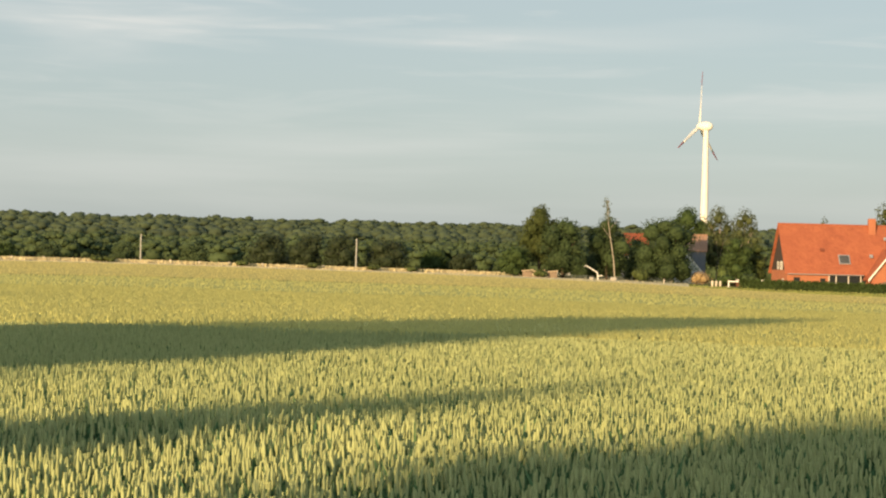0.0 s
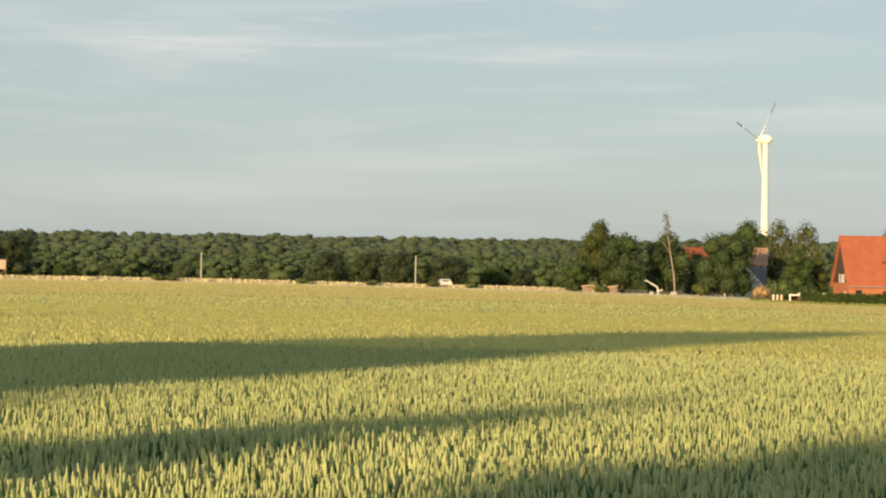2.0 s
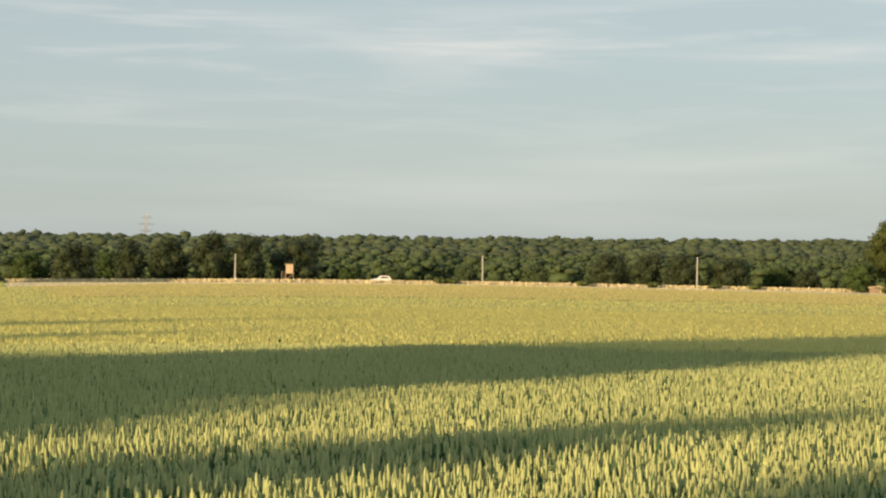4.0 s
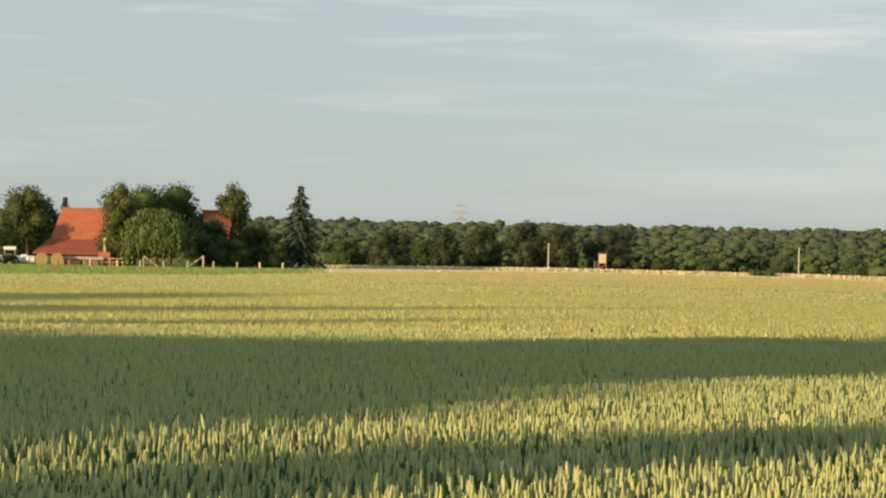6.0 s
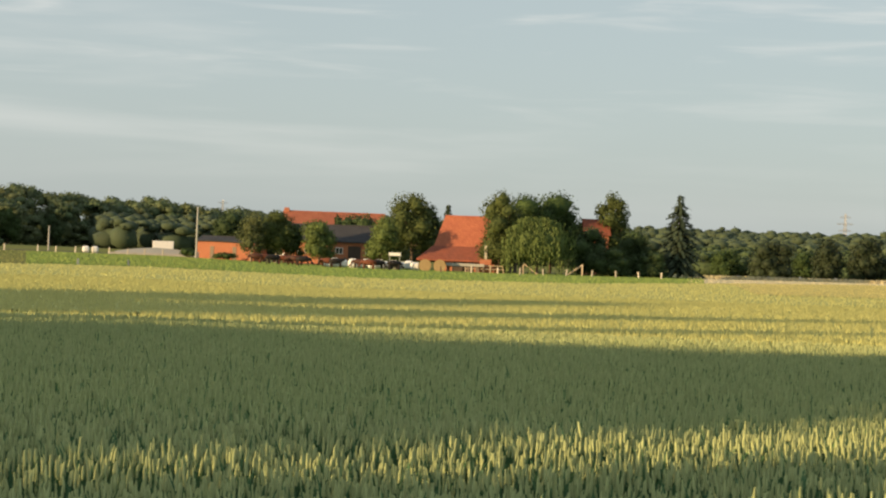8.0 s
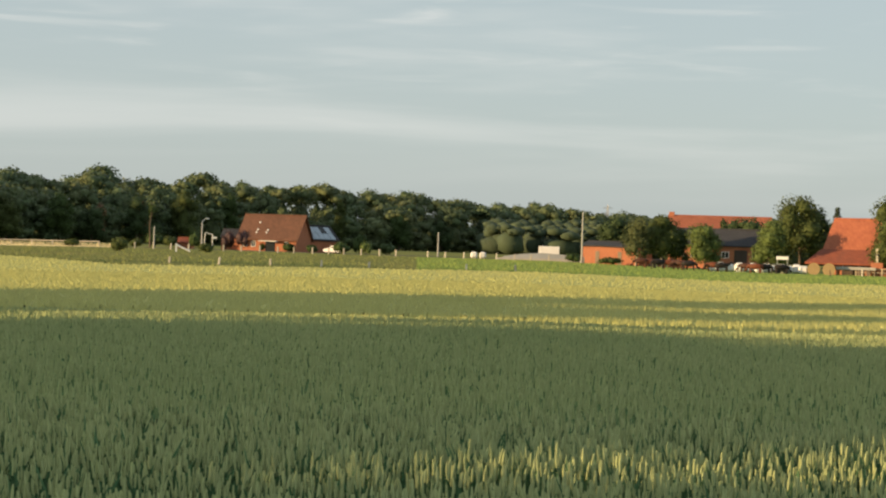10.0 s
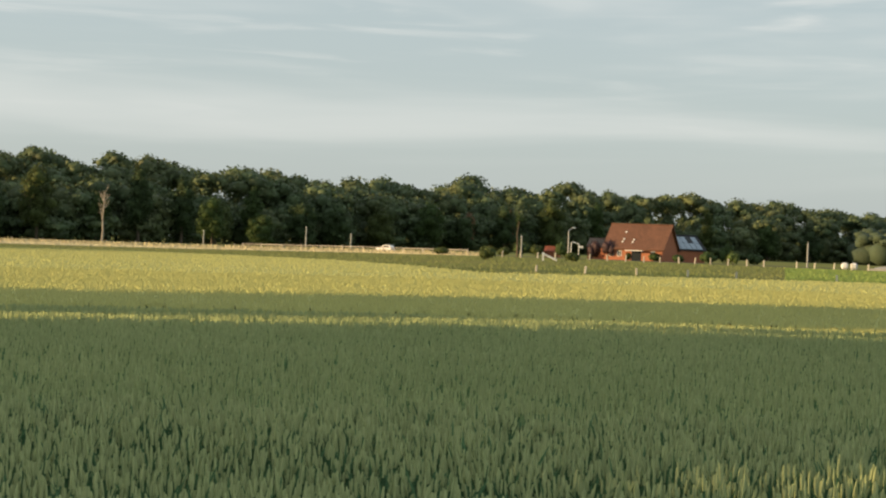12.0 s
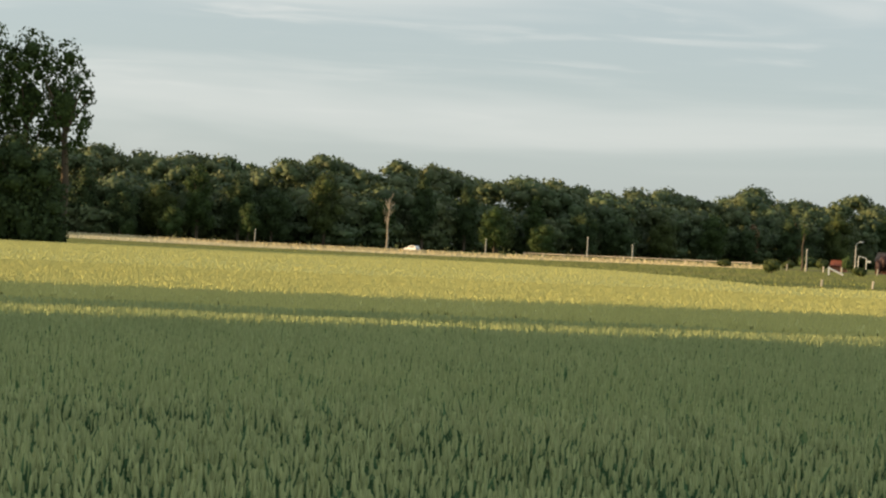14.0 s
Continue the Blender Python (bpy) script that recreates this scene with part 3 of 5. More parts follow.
def tree(m, height, width, mat, label, category="tree", name="tree", seed=1, leaves=2200, size=0.45, crown_from=0.12, bark=None, lobes=11, group="", shrink=0.8, top_heavy=0.0, lobe=1.0):
    """A broad-leaved tree: trunk with limbs, and a crown of leaves over uneven lobes."""
    g = np.random.default_rng(seed)
    ob = thing(name, m, label, category, group)
    h0 = height * crown_from
    cs, rs_ = [], []
    ch = height - h0
    for k in range(lobes):
        f = (k + 0.5) / lobes
        z = h0 + ch * (0.16 + 0.66 * f)
        reach = math.sin(math.pi * min(1, 0.3 + 0.48 * f - top_heavy * 0.2)) * width * 0.34
        a = 2.4 * k + g.uniform(-0.5, 0.5)
        cs.append((math.cos(a) * reach * g.uniform(0.6, 1.1), math.sin(a) * reach * g.uniform(0.6, 1.1), z + g.uniform(-0.05, 0.05) * ch))
        rr = width * g.uniform(0.18, 0.29) * lobe
        rs_.append((rr, rr, min(rr * g.uniform(0.75, 1.1), ch * 0.25)))
    cs.append((0, 0, h0 + ch * 0.86))
    rs_.append((width * 0.22, width * 0.22, ch * 0.15))
    cs.append((0, 0, h0 + ch * 0.45))
    rs_.append((width * 0.34, width * 0.34, ch * 0.38))
    if crown_from < 0.045:      # leafy down to the ground
        for k in range(5):
            a = 1.257 * k + g.uniform(-0.3, 0.3)
            cs.append((math.cos(a) * width * 0.27, math.sin(a) * width * 0.27, h0 + ch * g.uniform(0.14, 0.30)))
            rs_.append((width * 0.22, width * 0.22, ch * 0.20))
    bark = bark or M_BARK
    part("trunk", limbs(height, h0, width, 0.022 * height + 0.05, seed), bark, ob)
    c = new("crown", crown_mesh("crown", cs, rs_, int(leaves * 2.3), size * 0.8, mat, seed * 7 + 3, shrink * 0.93))
    c.parent = ob
    return ob


def bush(m, height, width, mat, label, seed=1, leaves=500, size=0.25, name="bush", category="bush"):
    g = np.random.default_rng(seed)
    ob = thing(name, m, label, category)
    cs, rs_ = [], []
    for k in range(6):
        a = k * 1.05 + g.uniform(-0.3, 0.3)
        cs.append((math.cos(a) * width * 0.26, math.sin(a) * width * 0.26, height * g.uniform(0.35, 0.6)))
        rs_.append((width * 0.24, width * 0.24, height * g.uniform(0.32, 0.42)))
    cs.append((0, 0, height * 0.55))
    rs_.append((width * 0.3, width * 0.3, height * 0.45))
    st = bmesh.new()
    for k in range(3):
        rod((0, 0, -0.1), (math.cos(2.1 * k) * width * 0.2, math.sin(2.1 * k) * width * 0.2, height * 0.5), 0.05, 0.02, 5, st)
    part("stem", st, M_BARK, ob)
    c = new("foliage", crown_mesh("foliage", cs, rs_, leaves, size, mat, seed * 5 + 1, 0.85))
    c.parent = ob
    return ob


def stand(az, r, up=0.0, turn=0.0):
    p = spot(az, r, up)
    return pose(p.x, p.y, p.z, 0, 0, az + turn)


def tree_at(az, r, w, top, mat, label, seed, **kw):
    """A tree whose width and top are given in plan units."""
    base = float(rise(az, r * UNIT))
    return tree(stand(az, r), top * UNIT - base, w * UNIT, mat, label, seed=seed, **kw)


# ---------------------------------------------------------------- shade trees behind the viewer
ALONG = Vector((-SUNWARD.x, -SUNWARD.y, 0)).normalized()
ACROSS = Vector((-ALONG.y, ALONG.x, 0))
TREELINE = 55.0
# each crown: (where its shade reaches along the sun's way, from, to across it)
SHADE = (
    ((-55, -12, -3), (40, -12, -3), (46, -9, -5)),
    ((-55, -6, 5.1), (8.5, -6, 5.1), (10.9, -6, 4.9), (12.5, -6, 4.4), (15, -6, 3.8), (40, -5, 2), (46, -3, 0)),
    ((-55, 6.4, 7.6), (1, 6.4, 7.9), (2, 6.4, 8.1), (3.4, 6.5, 8.4), (7.5, 6.7, 8.4), (9.3, 6.6, 8.1), (11, 6.8, 7.5), (12, 7.0, 7.2)),
    ((-55, 5, 13), (0.6, 6, 13), (1.6, 8.1, 13), (2.4, 8.5, 13), (3.6, 8.8, 13), (7, 9.1, 13), (8.6, 10.6, 13)),
    ((-55, 10, 20.6), (7, 10, 20.6), (9, 11, 20.4), (12.6, 11.1, 19.7), (17, 11.1, 19.4), (22, 11.8, 18.9), (28, 12.6, 18.5), (32, 12.6, 18.3), (36, 13, 18), (42, 13.6, 16.4), (45.5, 14.2, 15.2)),
    ((-55, 17, 23.5), (-6, 17, 23.5), (-2.6, 17, 24.7), (0, 17, 25.2), (5, 17, 26.1), (8.5, 17, 25.5), (10.6, 17, 22.8), (13.5, 17, 20)),
    ((10.5, 25.8, 27.2), (12, 25.3, 27.3), (15, 25.6, 27.2), (18, 25.7, 26.7), (22, 25.4, 26.0)),
    ((-55, 25.5, 36), (-6, 25.0, 35.5), (-2.6, 26.2, 36), (1, 27.0, 37), (5.7, 28.0, 37), (10.7, 29.2, 36.6), (13.4, 29.6, 36.2), (16, 30.4, 35.6), (20, 31, 34.8), (24.5, 31.2, 33.4), (30, 31.3, 32.3), (34, 31.5, 32.0)),
    ((-55, 33, 36), (-9, 33, 36), (-0.6, 35, 39.2), (6, 35, 41.2), (9, 35, 41.6), (12.7, 35.6, 42.3), (18.7, 37.8, 42.7), (26, 40.5, 44.6), (31, 44.6, 45.6)),
)
for k, outline in enumerate(SHADE):
    us, w0, w1 = (np.array(c) for c in zip(*outline))
    mid = float(np.mean((w0[0], w1[0])))
    p = ACROSS * mid - ALONG * TREELINE
    ob = thing("tree", pose(p.x, p.y, 0, 0, 0, math.degrees(math.atan2(ACROSS.y, ACROSS.x))), "dense green roadside tree behind the viewer", "tree", "roadside trees")
    tan_el = math.tan(radians(SUN_EL))
    top, foot = 0.88 + (us[-1] + TREELINE) * tan_el, max(0.8, 0.88 + (us[0] + TREELINE) * tan_el)
    g = np.random.default_rng(900 + k)
    cs, rr_ = [], []
    z = foot
    while z < top:
        u = (z - 0.88) / tan_el - TREELINE
        a, b = np.interp(u, us, w0), np.interp(u, us, w1)
        n = max(1, int((b - a) / 3.0))
        half = (b - a) / (n + 1) if n > 1 else (b - a) / 2
        for j in range(n):
            c = a + half + (b - a - 2 * half) * (j / (n - 1) if n > 1 else 0.5)
            cs.append((c - mid, g.uniform(-0.3, 0.3), z))
            rr_.append((half * (1.0 if j in (0, n - 1) else 1.2), min(half, 1.6), 0.8))
        z += 0.5
    part("trunk", limbs(top, foot, 1.5, 0.14 if foot > 2 else 0.25, k + 50), M_BARK, ob)
    c = new("crown", crown_mesh("crown", cs, rr_, 2500, 0.3, M_LEAF, 950 + k, 0.96))
    c.parent = ob


# ---------------------------------------------------------------- woods
def wood(name, rows, mat, label, leaves, size, seed, shrink=0.92, bits=6, fine=1, flat=1.0):
    """Many crowns in one mass, each a dome of lobes over a core: rows of (az, r, width, top) in plan units."""
    g = np.random.default_rng(seed)
    cs, rr_ = [], []
    for az, r, w, top in rows:
        p = spot(az, r)
        h = top * UNIT - p.z
        w *= UNIT
        dome = min(h * 0.42, w * flat * g.uniform(0.26, 0.40))
        mid = h - dome * 1.1
        for k in range(bits):
            a = 2.4 * k + g.uniform(-0.5, 0.5)
            e = math.asin(min(0.98, 1.05 * (k + 0.5) / bits))
            cs.append((p.x + math.cos(a) * math.cos(e) * w * 0.30, p.y + math.sin(a) * math.cos(e) * w * 0.30, p.z + mid + math.sin(e) * dome * 0.75 + g.uniform(-0.1, 0.1) * dome))
            rad = w * g.uniform(0.19, 0.28)
            rr_.append((rad, rad, min(rad * g.uniform(0.8, 1.1), dome * 0.5)))
        cs.append((p.x, p.y, p.z + mid * 0.5))
        rr_.append((w * 0.42, w * 0.42, mid * 0.5 + dome * 0.35))
    ob = new(name, crown_mesh(name, cs, rr_, leaves, size, mat, seed, shrink, own=bits + 1, fine=fine))
    return tagged(ob, label, "wood", kind="stuff")


g0 = np.random.default_rng(77)
far_rows = []
for r, step, t0, t1 in [(1130 - 40 * j, 0.25 + 0.008 * j, 23.3 - 1.27 * j, 24.8 - 1.22 * j) for j in range(12)]:
    for az in np.arange(-17, 42, step):
        k = 1.0 if r < 1100 else float(np.interp(az, [-17, -3, 14, 20, 26, 42], [0.93, 0.96, 1.0, 0.88, 0.80, 0.80]))
        far_rows.append((az + g0.uniform(-0.2, 0.2), r + g0.uniform(-25, 25), g0.uniform(10, 17), k * 1.05 * (1 + 0.03 * math.sin(1.3 * az + r) + 0.02 * math.sin(3.1 * az)) * g0.uniform(t0 + 0.4, t1 - 0.3)))
wood("far_wood", far_rows, M_FAR, "distant mixed woodland along the horizon", 120000, 1.2, 21, shrink=0.95, bits=3, flat=0.8)
# slim conifer tips on the far skyline
tip_v, tip_f = [], []
for az in g0.uniform(4, 22, 60):
    p = spot(az, 1120)
    top, wd = g0.uniform(22.6, 24.4) * UNIT * (0.99 if az < 15 else 0.9), g0.uniform(0.7, 1.4)
    b = len(tip_v)
    for k in range(5):
        a = k * 1.257
        tip_v.append((p.x + wd * math.cos(a), p.y + wd * math.sin(a), 17 * UNIT))
    tip_v.append((p.x, p.y, top))
    tip_f += [(b + k, b + (k + 1) % 5, b + 5) for k in range(5)]
tagged(new("far_conifers", mesh_of("far_conifers", tip_v, tip_f, [M_FAR])), "dark conifer tips above the distant wood", "wood", kind="stuff")

mid_rows = []
for r, step, t0, t1 in [(575 - 33 * j, 0.45, 7.3 - 0.75 * j, 9.0 - 0.72 * j) for j in range(6)]:
    for az in np.arange(-17, 24, step):
        mid_rows.append((az + g0.uniform(-0.25, 0.25), r + g0.uniform(-15, 15), g0.uniform(5, 9), g0.uniform(t0, t1)))
wood("scrub_wood", mid_rows, M_MID, "green scrub and young trees beyond the road", 70000, 0.95, 22, shrink=0.90, bits=4, flat=0.8)

# the dark wood that runs past the farm
WOOD_AT = [30, 37, 38.7, 43, 47.35, 50.8, 59.3, 66.2, 73, 88]
WOOD_R = [960, 900, 860, 790, 720, 640, 530, 470, 445, 425]
WOOD_TOP = [18.0, 19.4, 22.9, 23.1, 25.1, 23.6, 21.6, 22.6, 20.9, 20.2]
wood_rows = []
for back, low, high in ((75, 0.96, 1.08), (48, 0.86, 1.03), (24, 0.62, 0.95), (6, 0.40, 0.76), (0, 0.16, 0.34)):
    az = 30.0
    while az < 88:
        r = float(np.interp(az, WOOD_AT, WOOD_R)) + back
        w = g0.uniform(10, 20)
        swell = 1.0 + 0.05 * math.sin(az * 1.9) + 0.03 * math.sin(az * 4.7 + 1)
        wood_rows.append((az, r + g0.uniform(-8, 8), w, float(np.interp(az, WOOD_AT, WOOD_TOP)) * 1.03 * swell * g0.uniform(low, high)))
        az += math.degrees(w * g0.uniform(0.5, 0.75) / r)
wood("dark_wood", wood_rows, M_DARKWOOD_LEAF, "dense dark deciduous wood with rounded crowns", 330000, 1.1, 23, bits=8, shrink=0.72)
for k in range(26):
    az = 43.5 + 1.28 * k + g0.uniform(-0.4, 0.4)
    r = float(np.interp(az, WOOD_AT, WOOD_R)) - 6 - g0.uniform(0, 6)
    tree_at(az, r, g0.uniform(6, 10), float(np.interp(az, WOOD_AT, WOOD_TOP)) * g0.uniform(0.42, 0.86), (M_DARK, M_LEAF, M_OLIVE, M_DARK)[k % 4],
            "dark leafy tree at the edge of the wood", 300 + k, leaves=1500, size=0.75, group="trees along the wood's edge", crown_from=0.06)
for az, top, w in ((53.6, 12.5, 4.5), (52.4, 14.5, 5.0)):
    tree_at(az, float(np.interp(az, WOOD_AT, WOOD_R)) - 9, w, top, M_RUST, "withered brown tree at the edge of the wood", int(az * 10), leaves=900, size=0.6)
for az, r, w, top in ((71.2, 428, 5.5, 7.0), (68.9, 425, 5.0, 8.5), (72.5, 425, 3.0, 2.6), (61.4, 395, 6.5, 10.0), (59.9, 400, 6.0, 6.5)):
    tree_at(az, r, w, top, M_LEAF, "small round green tree in front of the dark wood", int(az * 7), leaves=1300, size=0.5, crown_from=0.08)

# ---------------------------------------------------------------- trees by the brick house
tree_at(-2.95, 290, 6.2, 10.7, M_OLIVE, "tall olive green tree with a loose crown", 11, leaves=2600, size=0.42)
tree_at(-3.66, 285, 6.8, 8.7, M_DARK, "dense dark green garden tree", 12, leaves=2600, size=0.38, crown_from=0.03)
tree_at(-2.2, 286, 5.0, 4.2, M_LEAF, "low spreading green tree at the garden's end", 13, leaves=1600, size=0.35, crown_from=0.03)
tree_at(-5.0, 292, 7.2, 9.1, M_DARK, "dense dark green garden tree", 14, leaves=2800, size=0.38, crown_from=0.03)
tree_at(-6.75, 285, 9.2, 9.1, M_DARK, "broad egg-shaped dark green tree", 15, leaves=3600, size=0.38, crown_from=0.02)
tree_at(-5.85, 300, 4.6, 6.2, M_DARK, "dark green garden tree before the red-roofed house", 23, leaves=1600, size=0.38, crown_from=0.02)
tree_at(-7.4, 315, 7.4, 11.8, M_LEAF, "round dark green tree behind the garden", 16, leaves=2200, size=0.42)
tree_at(-8.35, 305, 6.0, 11.7, M_BIRCHLEAF, "airy grey-green birch behind the garden", 17, leaves=2000, size=0.36, shrink=0.55, bark=M_PALEBARK)
tree_at(-9.15, 302, 5.4, 11.3, M_BIRCHLEAF, "airy grey-green birch behind the garden", 18, leaves=1700, size=0.36, shrink=0.55, bark=M_PALEBARK)
tree_at(-8.9, 290, 5.4, 6.6, M_LEAF, "bushy green tree in the garden", 19, leaves=1800, size=0.36, crown_from=0.04, bark=M_PALEBARK)
tree_at(-9.5, 294, 3.6, 5.8, M_OLIVE, "bushy green tree in the garden", 20, leaves=1300, size=0.36, crown_from=0.04)
tree_at(-13.3, 325, 8.6, 13.3, M_BIRCHLEAF, "tall airy tree behind the brick house", 21, leaves=2200, size=0.42, shrink=0.6)
tree_at(-11.5, 325, 3.2, 10.6, M_BIRCHLEAF, "thin tree top behind the ridge", 22, leaves=500, size=0.4, shrink=0.3)
bush(stand(-8.52, 279), 4.2, 2.4, M_LIGHT, "yellow-green garden shrub near the hedge", 31, 500, 0.25)
bush(stand(-7.85, 273), 2.4, 3.6, M_STRAW, "dry straw-coloured heap of cuttings", 32, 500, 0.25, name="brush_heap", category="heap")
bush(stand(-8.6, 272), 2.2, 3.6, M_LEAF, "low green garden shrub", 33, 500, 0.25)
bush(stand(-9.3, 274), 2.6, 3.0, M_DARK, "low dark green garden shrub", 34, 400, 0.25)
bush(stand(-6.02, 279), 2.5, 3.4, M_OLIVE, "flowering pale green garden shrub", 35, 500, 0.25)
bush(stand(-3.0, 280), 1.6, 3.0, M_OLIVE, "low garden shrub in the grass", 36, 300, 0.25)

# clipped hedge in front of the brick house
hv = bmesh.new()
for k in range(30):
    az = -9.05 - 0.2 * k
    p, p2 = spot(az, 256), spot(az - 0.2, 256)
    d = (p2 - p)
    n = Vector((-d.y, d.x, 0)).normalized() * 0.6
    j = 0.12 * math.sin(k * 1.7)
    a = [hv.verts.new(p - n + Vector((0, 0, -0.2))), hv.verts.new(p + n + Vector((0, 0, -0.2))), hv.verts.new(p2 + n + Vector((0, 0, -0.2))), hv.verts.new(p2 - n + Vector((0, 0, -0.2)))]
    b = [hv.verts.new(p - n * 0.9 + Vector((0, 0, 1.5 + j))), hv.verts.new(p + n * 0.9 + Vector((0, 0, 1.5 + j))), hv.verts.new(p2 + n * 0.9 + Vector((0, 0, 1.5 - j))), hv.verts.new(p2 - n * 0.9 + Vector((0, 0, 1.5 - j)))]
    for i in range(4):
        hv.faces.new((a[i], a[(i + 1) % 4], b[(i + 1) % 4], b[i]))
    hv.faces.new(b)
hedge = thing("hedge", pose(0, 0, 0), "long clipped green garden hedge", "hedge")
part("hedge_core", hv, M_DARK, hedge)
n_l = 5000
la = g0.uniform(-15.1, -9.0, n_l)
lq = np.array([spot(a, 256 - 0.55, z) for a, z in zip(la, g0.uniform(0.0, 1.62, n_l))])
lt = g0.normal(size=(n_l, 3)) * 0.13
ls = g0.normal(size=(n_l, 3)) * 0.10
lv = new("foliage", quick_mesh("foliage", np.stack([lq - lt, lq - ls, lq + lt, lq + ls], 1).reshape(-1, 3), np.arange(4 * n_l).reshape(-1, 4), [M_LEAF]))
lv.parent = hedge

# roadside clumps
for k, (az, r, w, top, m) in enumerate((
        (5.3, 332, 7.4, 5.8, M_THICKET), (4.15, 328, 6.0, 5.6, M_THICKET), (3.1, 326, 6.4, 5.8, M_THICKET), (1.75, 330, 8.6, 5.0, M_THICKET), (0.3, 345, 5.0, 3.6, M_LEAF), (-0.6, 345, 5.5, 3.2, M_THICKET),
        (19.9, 305, 5.2, 7.0, M_THICKET), (18.7, 305, 6.6, 7.5, M_THICKET), (17.35, 302, 7.0, 8.2, M_THICKET), (16.3, 303, 6.2, 7.6, M_THICKET), (14.85, 310, 9.2, 7.6, M_THICKET),
        (21.5, 312, 8.0, 6.4, M_THICKET), (20.6, 325, 5.0, 4.8, M_LEAF), (22.9, 318, 5.6, 4.6, M_LEAF), (11.9, 345, 5.5, 3.2, M_MID), (9.7, 345, 5.0, 3.4, M_MID), (7.6, 345, 5.0, 3.4, M_MID), (13.2, 340, 4.5, 3.0, M_LEAF))):
    tree_at(az, r, w, top, m, "dark green bushy tree beside the country road", 100 + k, leaves=2200, size=0.42, crown_from=0.0, group="roadside thicket trees", lobes=9)
for k, az in enumerate((10.45, 10.1, 6.1, 2.1, 0.95, 4.0)):
    bush(stand(az, road_r(az) - 9), 1.2, 3.0, M_OLIVE, "low weedy green shrub on the road verge", 60 + k, 200, 0.25)

# ---------------------------------------------------------------- trees of the farm
tree_at(26.35, 268, 6.0, 11.8, M_OLIVE, "tall slender olive green tree", 41, leaves=2600, size=0.4, crown_from=0.1)
tree_at(28.2, 268, 9.5, 11.2, M_LEAF, "broad dark green tree behind the willow", 42, leaves=3800, size=0.4)
tree_at(29.7, 243, 6.6, 10.6, M_OLIVE, "grey-green tree beside the barn", 43, leaves=3200, size=0.36, crown_from=0.03)
tree_at(29.05, 263, 8.0, 10.9, M_LEAF, "broad dark green tree behind the willow", 44, leaves=3000, size=0.4)
tree_at(27.0, 246, 5.5, 6.4, M_DARK, "dark leafy tree beside the willow", 45, leaves=2200, size=0.36, crown_from=0.02)
tree_at(25.7, 250, 5.0, 6.4, M_DARK, "dark leafy shrub tree beside the spruce", 46, leaves=2000, size=0.36, crown_from=0.02)
tree_at(26.3, 244, 4.8, 3.6, M_DARK, "low dark shrub tree below the spruce", 47, leaves=1500, size=0.32, crown_from=0.0)
tree_at(25.1, 246, 4.0, 3.6, M_DARK, "low dark shrub tree below the spruce", 48, leaves=1400, size=0.32, crown_from=0.0)
tree_at(32.4, 266, 7.6, 10.6, M_OLIVE, "large old tree beside the barn", 49, leaves=3200, size=0.4, crown_from=0.15)
tree_at(31.9, 268, 4.0, 8.6, M_DARK, "dark tree behind the barn", 50, leaves=1400, size=0.4)
tree_at(33.3, 247, 4.6, 6.8, M_LIGHT, "bright green young tree in the farmyard", 51, leaves=1900, size=0.34, crown_from=0.08)
tree_at(35.25, 256, 5.0, 6.1, M_LIGHT, "bright green young tree in the farmyard", 52, leaves=1900, size=0.34, crown_from=0.1)
tree_at(36.55, 260, 5.6, 7.3, M_OLIVE, "loose green tree before the brick sheds", 53, leaves=2000, size=0.36, bark=M_PALEBARK)
tree_at(37.3, 257, 4.6, 6.6, M_BIRCHLEAF, "loose green birch before the brick sheds", 54, leaves=1500, size=0.34, bark=M_PALEBARK, shrink=0.6)
tree_at(36.0, 262, 3.0, 5.6, M_DARK, "dark tree before the brick sheds", 55, leaves=1000, size=0.36)
tree_at(34.1, 300, 7.6, 7.9, M_DARK, "dark tree behind the black roof", 56, leaves=1800, size=0.45)
tree_at(34.7, 280, 2.6, 7.4, M_DARK, "slim dark tree behind the stable", 57, leaves=700, size=0.4)
tree_at(37.9, 300, 6.6, 7.6, M_DARK, "dark tree behind the brick shed", 58, leaves=1600, size=0.45)


